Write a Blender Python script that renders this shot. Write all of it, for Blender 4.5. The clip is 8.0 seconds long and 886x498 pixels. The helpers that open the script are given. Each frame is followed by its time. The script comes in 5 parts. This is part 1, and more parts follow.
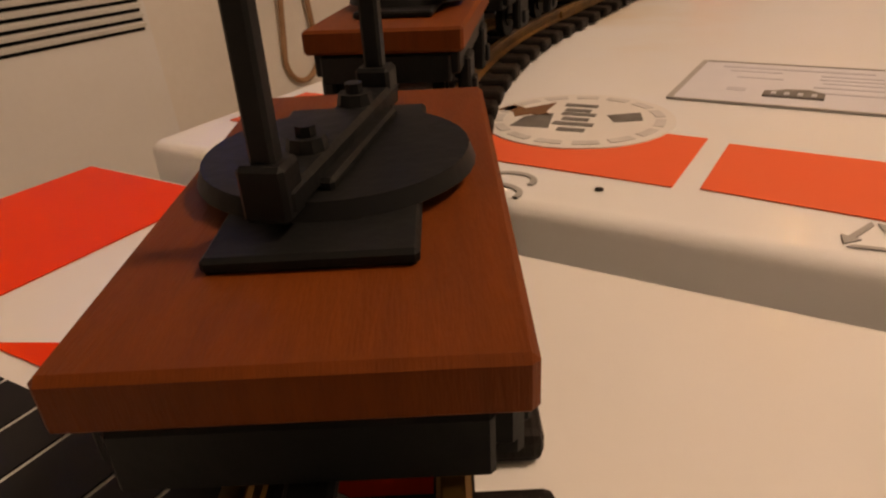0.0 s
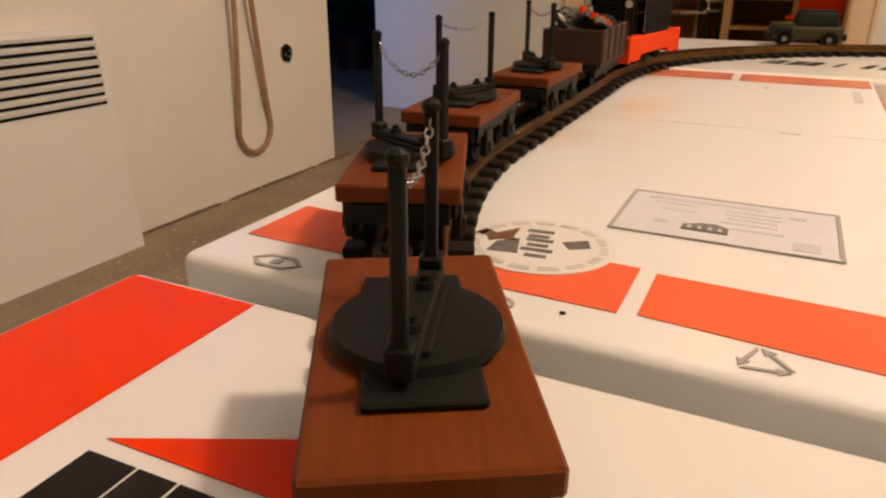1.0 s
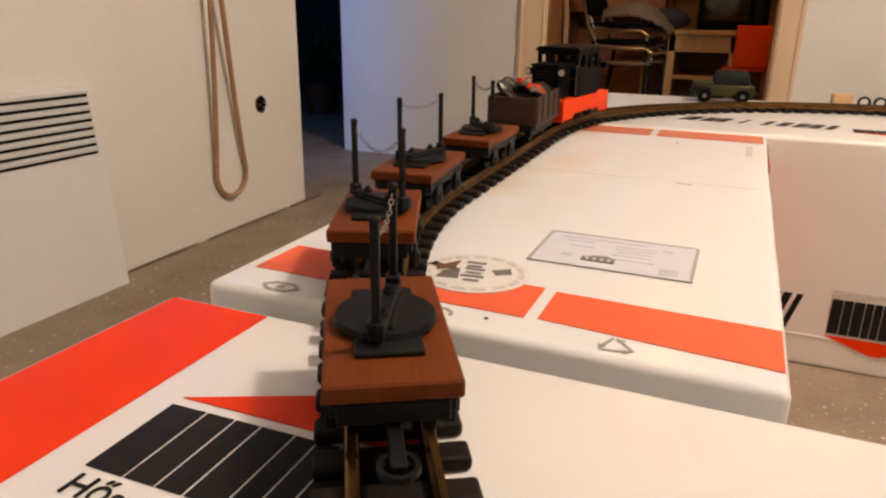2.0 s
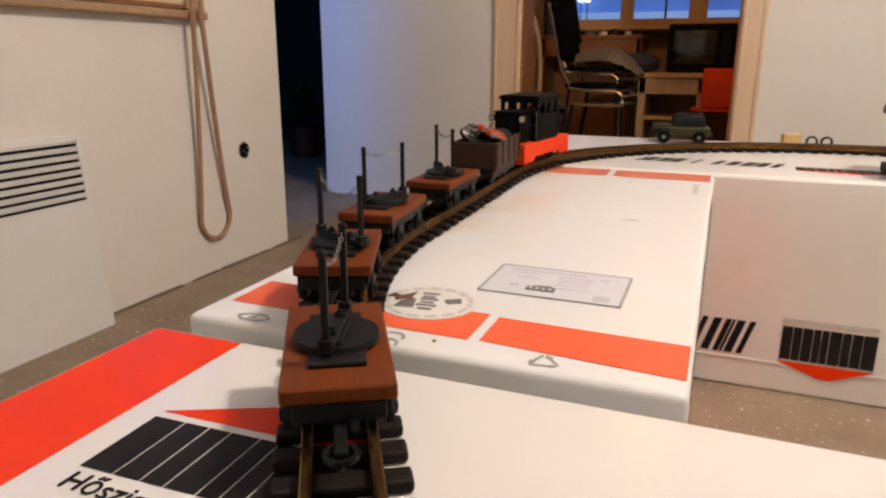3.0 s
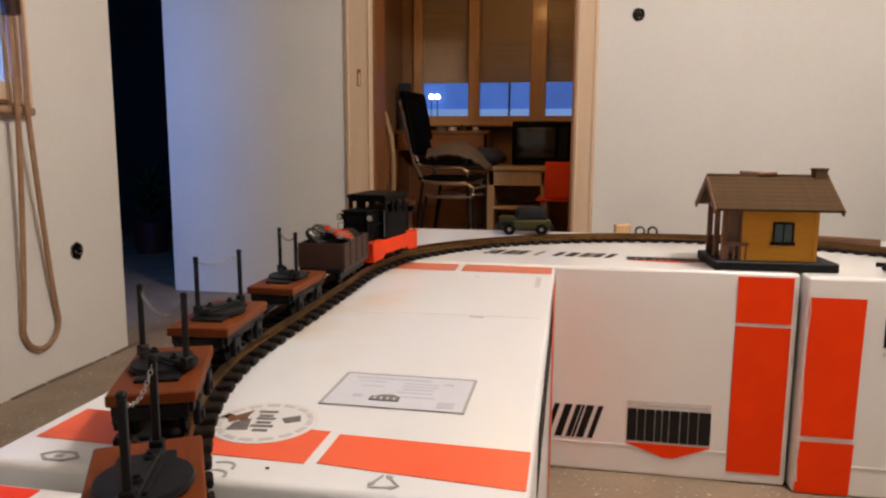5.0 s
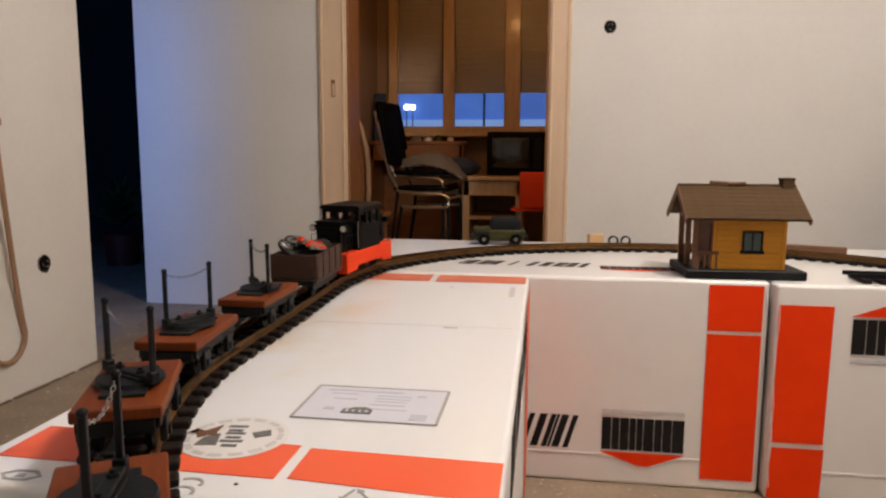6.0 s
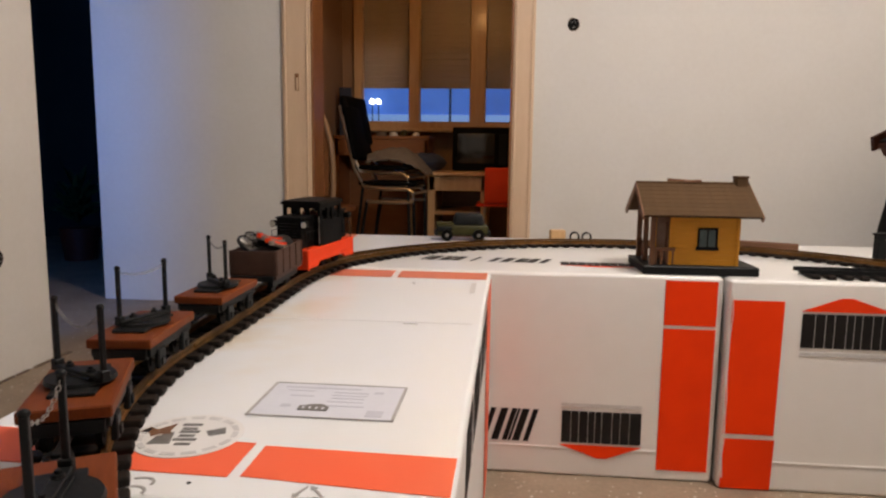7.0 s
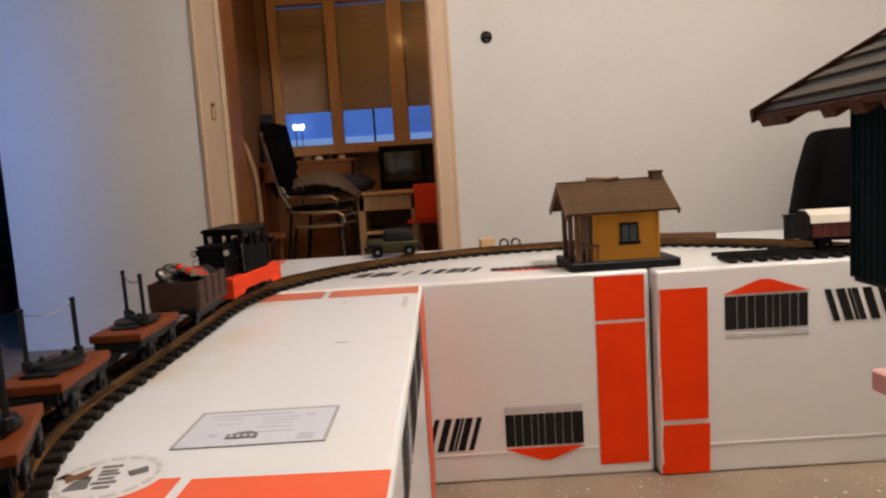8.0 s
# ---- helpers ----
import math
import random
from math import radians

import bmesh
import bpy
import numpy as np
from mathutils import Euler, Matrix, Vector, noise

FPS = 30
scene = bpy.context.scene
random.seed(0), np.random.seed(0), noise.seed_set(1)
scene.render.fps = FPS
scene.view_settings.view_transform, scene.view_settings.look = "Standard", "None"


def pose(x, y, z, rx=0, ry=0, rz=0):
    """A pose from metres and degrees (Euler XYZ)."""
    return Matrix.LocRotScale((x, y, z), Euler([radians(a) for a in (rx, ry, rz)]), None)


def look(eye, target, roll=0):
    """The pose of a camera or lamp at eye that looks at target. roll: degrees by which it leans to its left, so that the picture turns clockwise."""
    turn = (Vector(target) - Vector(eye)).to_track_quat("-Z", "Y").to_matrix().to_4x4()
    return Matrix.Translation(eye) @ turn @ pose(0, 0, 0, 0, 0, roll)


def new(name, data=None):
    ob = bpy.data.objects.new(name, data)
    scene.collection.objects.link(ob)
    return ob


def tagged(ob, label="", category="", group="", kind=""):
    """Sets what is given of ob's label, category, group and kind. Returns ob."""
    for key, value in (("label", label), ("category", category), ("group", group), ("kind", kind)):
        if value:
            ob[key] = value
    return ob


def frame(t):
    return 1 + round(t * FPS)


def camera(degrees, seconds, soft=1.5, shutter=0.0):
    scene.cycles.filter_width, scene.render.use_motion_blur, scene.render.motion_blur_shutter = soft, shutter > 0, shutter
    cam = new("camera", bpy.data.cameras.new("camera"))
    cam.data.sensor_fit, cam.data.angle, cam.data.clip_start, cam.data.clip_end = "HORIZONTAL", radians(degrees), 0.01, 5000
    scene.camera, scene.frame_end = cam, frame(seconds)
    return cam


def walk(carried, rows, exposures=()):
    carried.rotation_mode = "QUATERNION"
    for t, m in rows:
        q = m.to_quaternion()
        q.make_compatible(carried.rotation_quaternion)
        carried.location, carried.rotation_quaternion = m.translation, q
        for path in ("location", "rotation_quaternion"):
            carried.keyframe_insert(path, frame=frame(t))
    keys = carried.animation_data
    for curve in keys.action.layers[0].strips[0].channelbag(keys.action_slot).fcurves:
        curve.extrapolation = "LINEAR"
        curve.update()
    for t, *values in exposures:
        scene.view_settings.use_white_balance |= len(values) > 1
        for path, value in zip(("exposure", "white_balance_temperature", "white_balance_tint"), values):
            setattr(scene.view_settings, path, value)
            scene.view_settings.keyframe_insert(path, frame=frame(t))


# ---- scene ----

cam = camera(65.33, 8.0, soft=2.3)
PATH = [
    (0, (-0.1512, -0.2592, 0.6264), (-1.0500, 1.1802, -0.2282), -3.41),
    (0.5, (-0.1575, -0.3078, 0.6646), (-0.9794, 1.2612, -0.0229), -0.62),
    (1, (-0.1483, -0.3412, 0.6970), (-0.9124, 1.2484, -0.0098), 0.43),
    (1.5, (-0.1209, -0.4113, 0.7137), (-0.8005, 1.2462, 0.0808), 1.01),
    (1.7, (-0.1008, -0.4485, 0.7325), (-0.7866, 1.2109, 0.1111), 1.10),
    (2.8, (0.0005, -0.5678, 0.7794), (-0.6974, 1.1182, 0.2499), 0.05),
    (3, (0.0015, -0.5658, 0.7768), (-0.6748, 1.1368, 0.2728), 0.22),
    (3.5, (0.0045, -0.5625, 0.7788), (-0.6211, 1.1638, 0.2902), 0.14),
    (4, (0.0098, -0.5548, 0.7874), (-0.5360, 1.2176, 0.3747), -0.53),
    (4.5, (0.0204, -0.5388, 0.7954), (-0.3802, 1.2908, 0.4760), -0.04),
    (4.7, (0.0229, -0.5423, 0.7996), (-0.3407, 1.2990, 0.5040), 0.24),
    (5.8, (0.0271, -0.5365, 0.7974), (-0.2667, 1.3256, 0.5604), 0.18),
    (6, (0.0293, -0.5383, 0.7998), (-0.2416, 1.3268, 0.5593), 0.30),
    (6.5, (0.0319, -0.5376, 0.7985), (-0.1887, 1.3351, 0.5658), 0.51),
    (7, (0.0426, -0.5426, 0.8039), (-0.1380, 1.3317, 0.5498), 0.73),
    (7.5, (0.0513, -0.5420, 0.7980), (-0.0440, 1.3367, 0.5309), -0.18),
    (8, (0.0641, -0.5388, 0.7895), (0.0549, 1.3499, 0.5827), -3.62),
]
EXPOSURES = [(0, -0.60, 10600, 24), (0.5, -0.20, 9700, 20), (1, -0.03, 9000, 18), (1.5, 0.05, 8300, 16), (3, 0.11, 7000, 12), (4.5, 0.0, 6750, 11), (8, -0.08, 6550, 10)]
walk(cam, [(t, look(eye, target, roll)) for t, eye, target, roll in PATH], EXPOSURES)

# ---- world and light ----
world = bpy.data.worlds.new("dusk")
scene.world = world
world.use_nodes = True
wn = world.node_tree.nodes
sky = wn.new("ShaderNodeTexSky")
sky.sky_type, sky.sun_disc = "NISHITA", False
sky.sun_elevation, sky.sun_rotation = radians(1.0), radians(250)
tint = wn.new("ShaderNodeMix")
tint.data_type, tint.blend_type = "RGBA", "MULTIPLY"
tint.inputs["Factor"].default_value = 1.0
tint.inputs["B"].default_value = (0.20, 0.27, 0.72, 1)
world.node_tree.links.new(sky.outputs[0], tint.inputs["A"])
world.node_tree.links.new(tint.outputs["Result"], wn["Background"].inputs["Color"])
wn["Background"].inputs["Strength"].default_value = 0.15


def lamp(name, place, target, kind, energy, colour, size):
    data = bpy.data.lights.new(name, kind)
    data.energy, data.color = energy, colour
    if kind == "AREA":
        data.size = size
    else:
        data.shadow_soft_size = size
    ob = new(name, data)
    ob.matrix_world = look(place, target)
    return ob


lamp("ceiling_bulb", (0.88, 0.58, 2.4), (0.88, 0.58, 0), "POINT", 121, (1.0, 0.905, 0.835), 0.12)
lamp("back_room_bulb", (-0.3, 3.68, 2.3), (-0.3, 3.68, 0), "POINT", 12, (1.0, 0.51, 0.18), 0.04)
lamp("hall_daylight", (-2.10, 1.17, 1.2), (-2.06, 3.0, 0.9), "AREA", 18, (0.05, 0.28, 1.0), 0.42)


# ---- materials ----
def mat(name, colour, rough=0.6, second=None, scale=8.0, amount=0.5, bump=0.0, bump_scale=60.0, metal=0.0, spec=0.5,
        stretch=(1, 1, 1), emit=0.0, coat=0.0, shift=0.0):
    m = bpy.data.materials.new(name)
    m.use_nodes = True
    nt = m.node_tree
    n, l = nt.nodes, nt.links
    b = n["Principled BSDF"]
    b.inputs["Roughness"].default_value, b.inputs["Metallic"].default_value = rough, metal
    b.inputs["Specular IOR Level"].default_value = spec
    b.inputs["Coat Weight"].default_value = coat
    b.inputs["Coat Roughness"].default_value = 0.15
    second = second or tuple(c * 0.72 for c in colour)
    tc, mp = n.new("ShaderNodeTexCoord"), n.new("ShaderNodeMapping")
    mp.inputs["Scale"].default_value = stretch
    l.new(tc.outputs["Object"], mp.inputs["Vector"])
    big, fine = n.new("ShaderNodeTexNoise"), n.new("ShaderNodeTexNoise")
    big.inputs["Scale"].default_value, big.inputs["Detail"].default_value = scale, 6
    fine.inputs["Scale"].default_value, fine.inputs["Detail"].default_value = bump_scale, 4
    l.new(mp.outputs[0], big.inputs["Vector"]), l.new(mp.outputs[0], fine.inputs["Vector"])
    both = n.new("ShaderNodeMath")
    both.operation = "MULTIPLY_ADD"
    both.inputs[1].default_value, both.inputs[2].default_value = 0.35, 0.0
    l.new(fine.outputs[0], both.inputs[0])
    add = n.new("ShaderNodeMath")
    add.operation = "MULTIPLY_ADD"
    add.inputs[1].default_value = 0.65
    l.new(big.outputs[0], add.inputs[0]), l.new(both.outputs[0], add.inputs[2])
    ramp = n.new("ShaderNodeValToRGB")
    ramp.color_ramp.elements[0].position, ramp.color_ramp.elements[1].position = 0.5 - amount / 2, 0.5 + amount / 2
    ramp.color_ramp.elements[0].color, ramp.color_ramp.elements[1].color = (*second, 1), (*colour, 1)
    l.new(add.outputs[0], ramp.inputs[0])
    out = ramp.outputs[0]
    if shift:
        info, hsv, mul = n.new("ShaderNodeObjectInfo"), n.new("ShaderNodeHueSaturation"), n.new("ShaderNodeMath")
        mul.operation = "MULTIPLY_ADD"
        mul.inputs[1].default_value, mul.inputs[2].default_value = shift, 1 - shift / 2
        l.new(info.outputs["Random"], mul.inputs[0]), l.new(mul.outputs[0], hsv.inputs["Value"]), l.new(out, hsv.inputs["Color"])
        out = hsv.outputs[0]
    l.new(out, b.inputs["Base Color"])
    if emit:
        l.new(out, b.inputs["Emission Color"])
        b.inputs["Emission Strength"].default_value = emit
    if bump:
        bp = n.new("ShaderNodeBump")
        bp.inputs["Strength"].default_value, bp.inputs["Distance"].default_value = bump, 0.004
        l.new(add.outputs[0], bp.inputs["Height"]), l.new(bp.outputs[0], b.inputs["Normal"])
    return m


def glass(name, colour, rough=0.05):
    m = bpy.data.materials.new(name)
    m.use_nodes = True
    b = m.node_tree.nodes["Principled BSDF"]
    b.inputs["Base Color"].default_value = (*colour, 1)
    b.inputs["Transmission Weight"].default_value, b.inputs["Roughness"].default_value = 1.0, rough
    b.inputs["IOR"].default_value = 1.3
    return m


PLASTER = mat("white_plaster", (0.80, 0.78, 0.74), 0.85, (0.70, 0.67, 0.62), 2.2, 0.7, 0.25, 45)
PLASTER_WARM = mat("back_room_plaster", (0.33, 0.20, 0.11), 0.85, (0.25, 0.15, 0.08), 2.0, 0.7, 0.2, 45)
CEILING = mat("ceiling_paint", (0.78, 0.76, 0.72), 0.9, None, 2, 0.5, 0.1, 40)
CONCRETE = mat("dusty_concrete", (0.345, 0.265, 0.188), 0.55, (0.165, 0.123, 0.086), 5.0, 0.45, 0.5, 90)
def specks(m, size, share, colour):
    """Adds scattered pale crumbs of plaster to a material."""
    n, l = m.node_tree.nodes, m.node_tree.links
    b = n["Principled BSDF"]
    was = b.inputs["Base Color"].links[0].from_socket
    vor, tc, ramp, mix = n.new("ShaderNodeTexVoronoi"), n.new("ShaderNodeTexCoord"), n.new("ShaderNodeValToRGB"), n.new("ShaderNodeMix")
    vor.inputs["Scale"].default_value = size
    l.new(tc.outputs["Object"], vor.inputs["Vector"])
    ramp.color_ramp.elements[0].position, ramp.color_ramp.elements[1].position = share, share + 0.06
    ramp.color_ramp.elements[0].color, ramp.color_ramp.elements[1].color = (1, 1, 1, 1), (0, 0, 0, 1)
    l.new(vor.outputs["Distance"], ramp.inputs[0])
    mix.data_type = "RGBA"
    mix.inputs["B"].default_value = (*colour, 1)
    l.new(ramp.outputs[0], mix.inputs["Factor"]), l.new(was, mix.inputs["A"]), l.new(mix.outputs["Result"], b.inputs["Base Color"])


specks(CONCRETE, 19, 0.05, (0.66, 0.60, 0.52))
specks(CONCRETE, 47, 0.085, (0.60, 0.52, 0.42))
# Near-black colour stands in for the lack of light in the hall.
HALLDARK = mat("hall_wall_shade_colour", (0.030, 0.032, 0.030), 0.9, (0.018, 0.02, 0.02), 3, 0.5)
GRIME = mat("grimy_gap", (0.25, 0.185, 0.135), 0.9, (0.11, 0.082, 0.058), 20, 0.5, 0.3)
FILM = mat("white_packing_film", (0.82, 0.81, 0.79), 0.32, (0.76, 0.74, 0.71), 3.5, 0.6, 0.26, 22, coat=0.25, stretch=(1, 1, 1))
FILM_OLD = mat("sun_yellowed_film", (0.81, 0.825, 0.85), 0.34, (0.81, 0.815, 0.80), 4.2, 0.34, 0.16, 22, coat=0.2)
def tan_stains(m, x0, x1, y0, colour):
    """Adds blotchy tan stains that thin out from x1 to x0 and end at y0."""
    n, l = m.node_tree.nodes, m.node_tree.links
    b = n["Principled BSDF"]
    was = b.inputs["Base Color"].links[0].from_socket
    tc, sep, span, cloud, mul, mix = (n.new("ShaderNode" + k) for k in ("TexCoord", "SeparateXYZ", "MapRange", "TexNoise", "Math", "Mix"))
    l.new(tc.outputs["Object"], sep.inputs[0]), l.new(sep.outputs["X"], span.inputs["Value"])
    span.inputs["From Min"].default_value, span.inputs["From Max"].default_value = x0, x1
    cloud.inputs["Scale"].default_value, cloud.inputs["Detail"].default_value = 6.5, 5
    l.new(tc.outputs["Object"], cloud.inputs["Vector"])
    edge = n.new("ShaderNodeMapRange")
    edge.inputs["From Min"].default_value, edge.inputs["From Max"].default_value = 0.46, 0.66
    l.new(cloud.outputs[0], edge.inputs["Value"])
    away = n.new("ShaderNodeMapRange")
    away.inputs["From Min"].default_value, away.inputs["From Max"].default_value = y0, y0 + 0.2
    l.new(sep.outputs["Y"], away.inputs["Value"])
    both = n.new("ShaderNodeMath")
    both.operation = mul.operation = "MULTIPLY"
    l.new(span.outputs[0], both.inputs[0]), l.new(away.outputs[0], both.inputs[1])
    l.new(both.outputs[0], mul.inputs[0]), l.new(edge.outputs[0], mul.inputs[1])
    mix.data_type = "RGBA"
    mix.inputs["B"].default_value = (*colour, 1)
    l.new(mul.outputs[0], mix.inputs["Factor"]), l.new(was, mix.inputs["A"]), l.new(mix.outputs["Result"], b.inputs["Base Color"])


tan_stains(FILM_OLD, 0.02, -0.17, -0.36, (0.73, 0.59, 0.41))
ORANGE = mat("orange_red_print", (0.88, 0.048, 0.002), 0.45, (0.79, 0.038, 0.002), 9, 0.5, 0.15, 25, spec=0.14, coat=0.04)
# Orange print with the washed-out gloss of the film mixed into its colour.
MIDORANGE = mat("gloss_lightened_orange_print", (0.86, 0.125, 0.052), 0.5, (0.80, 0.150, 0.070), 7, 0.5, 0.2, 25, spec=0.2, coat=0.05)
INK = mat("black_print", (0.010, 0.009, 0.009), 0.55, (0.018, 0.016, 0.015), 30, 0.5, spec=0.12)
GREY_INK = mat("grey_print", (0.30, 0.29, 0.28), 0.45, (0.42, 0.41, 0.40), 60, 0.5)
PALE_INK = mat("pale_grey_print", (0.52, 0.51, 0.50), 0.45, (0.64, 0.63, 0.62), 60, 0.5)
LABEL_INK = mat("faint_label_print", (0.47, 0.48, 0.55), 0.5, (0.54, 0.55, 0.61), 60, 0.5)
PAPER = mat("bluish_label_paper", (0.67, 0.685, 0.745), 0.45, (0.62, 0.635, 0.695), 40, 0.5)
SLEEPER = mat("dark_brown_plastic_sleeper", (0.013, 0.008, 0.006), 0.62, (0.007, 0.005, 0.004), 60, 0.5, 0.3, 200, spec=0.16, stretch=(1, 5, 1), shift=0.3)
BRASS = mat("tarnished_brass_rail", (0.31, 0.155, 0.042), 0.34, (0.07, 0.04, 0.018), 18, 0.5, 0.1, 90, metal=0.85)
DECK = mat("red_brown_plastic_deck", (0.165, 0.036, 0.0055), 0.55, (0.110, 0.024, 0.004), 30, 0.5, 0.2, 220, spec=0.16, stretch=(1, 8, 1))
DARK = mat("charcoal_plastic", (0.0085, 0.0092, 0.0095), 0.5, (0.005, 0.0055, 0.006), 40, 0.5, 0.15, 200, spec=0.16)
DARK_INK = mat("dark_grey_print", (0.085, 0.08, 0.075), 0.45, (0.20, 0.19, 0.18), 70, 0.5)
SCREEN = mat("dark_tube_glass", (0.018, 0.020, 0.020), 0.12, (0.012, 0.013, 0.013), 10, 0.5, coat=0.3)
EAVEWOOD = mat("red_brown_eave_wood", (0.085, 0.026, 0.010), 0.6, (0.045, 0.014, 0.006), 30, 0.5, 0.3, 120, spec=0.15)
# Orange print paled so the film's grazing sheen sits in the colour.
SALMON = mat("sheen_paled_orange_print", (0.80, 0.235, 0.135), 0.36, (0.72, 0.19, 0.105), 9, 0.5, 0.15, 25, spec=0.45, coat=0.3)
# Snow given its own glow in place of dusk daylight falling on it.
SNOWBLUE = mat("glowing_dusk_snow", (0.20, 0.34, 0.66), 1.0, (0.13, 0.25, 0.55), 1.2, 0.6, emit=0.9)
ROOFDARK = mat("weathered_grey_roof_slat", (0.075, 0.056, 0.038), 0.8, (0.045, 0.034, 0.023), 40, 0.5, 0.3, 150, spec=0.12)
BLACK = mat("black_plastic", (0.0036, 0.0032, 0.0030), 0.46, (0.0022, 0.0021, 0.0020), 40, 0.5, 0.1, 200, spec=0.08)
RED = mat("orange_red_plastic", (0.74, 0.050, 0.007), 0.45, (0.64, 0.040, 0.006), 30, 0.5, 0.08, 150, spec=0.18)
BROWN = mat("brown_wagon_plastic", (0.048, 0.020, 0.011), 0.55, (0.034, 0.014, 0.008), 30, 0.5, 0.2, 200, spec=0.3, stretch=(1, 1, 6))
STEEL = mat("dull_steel", (0.34, 0.32, 0.29), 0.4, (0.18, 0.17, 0.155), 60, 0.5, metal=0.9)
LENS = mat("cream_lamp_lens", (0.62, 0.58, 0.48), 0.2)
YELLOW = mat("ochre_yellow_board", (0.67, 0.30, 0.014), 0.6, (0.56, 0.24, 0.010), 25, 0.5, 0.3, 120, stretch=(1, 1, 6))
SHINGLE = mat("grey_brown_shingle", (0.086, 0.047, 0.019), 0.85, (0.056, 0.030, 0.012), 60, 0.5, 0.5, 200, spec=0.25, shift=0.15)
WOODBROWN = mat("brown_stained_wood", (0.19, 0.085, 0.038), 0.55, (0.12, 0.05, 0.022), 30, 0.5, 0.3, 120, stretch=(1, 1, 6))
PINE = mat("varnished_pine", (0.62, 0.40, 0.20), 0.42, (0.47, 0.28, 0.125), 7, 0.5, 0.15, 60, stretch=(6, 6, 0.6), coat=0.2)
FRAMEWOOD = mat("pale_door_frame_paint", (0.76, 0.57, 0.39), 0.5, (0.65, 0.46, 0.30), 6, 0.6, 0.15, 50, stretch=(4, 4, 0.5))
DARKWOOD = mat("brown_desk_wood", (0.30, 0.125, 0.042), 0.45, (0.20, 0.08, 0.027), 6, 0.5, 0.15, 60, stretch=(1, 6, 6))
TEAL = mat("dark_green_board", (0.0015, 0.011, 0.012), 0.65, (0.001, 0.0065, 0.007), 30, 0.5, 0.2, 150, spec=0.06)
BLUEGREY = mat("blue_grey_glaze", (0.10, 0.14, 0.15), 0.2, (0.06, 0.09, 0.10), 30, 0.5)
OLIVE = mat("olive_green_paint", (0.040, 0.036, 0.007), 0.5, (0.026, 0.023, 0.005), 30, 0.5, spec=0.2)
BENTWOOD = mat("worn_bent_beech", (0.46, 0.30, 0.17), 0.5, (0.30, 0.18, 0.10), 8, 0.5, 0.15, 60, stretch=(6, 6, 0.6))
CHROME = mat("chrome", (0.80, 0.78, 0.74), 0.30, None, 10, 0.5, metal=1.0)
CLOTH = mat("grey_brown_cloth", (0.17, 0.14, 0.11), 0.9, (0.09, 0.075, 0.06), 14, 0.5, 0.6, 120)
NAVY = mat("dark_blue_cloth", (0.03, 0.04, 0.07), 0.85, (0.02, 0.025, 0.045), 14, 0.5, 0.5, 120)
REDSEAT = mat("red_shell_plastic", (0.90, 0.070, 0.012), 0.5, (0.85, 0.060, 0.010), spec=0.2)
BLACKBAG = mat("black_bag_plastic", (0.005, 0.0045, 0.0045), 0.6, (0.0025, 0.0025, 0.0025), 7, 0.5, 0.8, 12, spec=0.03)
CREAM = mat("cream_roof_plastic", (0.66, 0.60, 0.50), 0.5, (0.58, 0.52, 0.43), 20, 0.5)
MAROON = mat("dark_red_plastic", (0.12, 0.014, 0.008), 0.5, (0.08, 0.010, 0.006), 30, 0.5)
CABLE = mat("tan_cable_sheath", (0.40, 0.235, 0.135), 0.55, (0.28, 0.15, 0.08), 20, 0.5)
WHITEPAINT = mat("white_enamel", (0.78, 0.78, 0.77), 0.35, (0.73, 0.73, 0.72), 5, 0.5)
BLIND = mat("grey_shutter_slats", (0.30, 0.215, 0.14), 0.65, (0.23, 0.16, 0.10), 3, 0.5)
SKYBLUE = mat("dusk_sky", (0.065, 0.165, 0.55), 1.0, (0.035, 0.090, 0.34), 1.6, 0.4, emit=0.9)
WESTSKY = mat("west_dusk_sky", (0.10, 0.22, 0.66), 1.0, (0.055, 0.14, 0.50), 2.4, 0.5, emit=0.8)
STREETLIGHT = mat("street_light", (1.0, 0.98, 0.9), 1.0, None, 1, 0.5, emit=8.0)
GLASS = glass("window_glass", (1, 1, 1))
PINKFOAM = mat("pink_foam", (0.75, 0.40, 0.38), 0.8, None, 20, 0.5)
TILEDARK = mat("dark_green_leaf", (0.02, 0.06, 0.015), 0.6, (0.01, 0.03, 0.01), 20, 0.5)


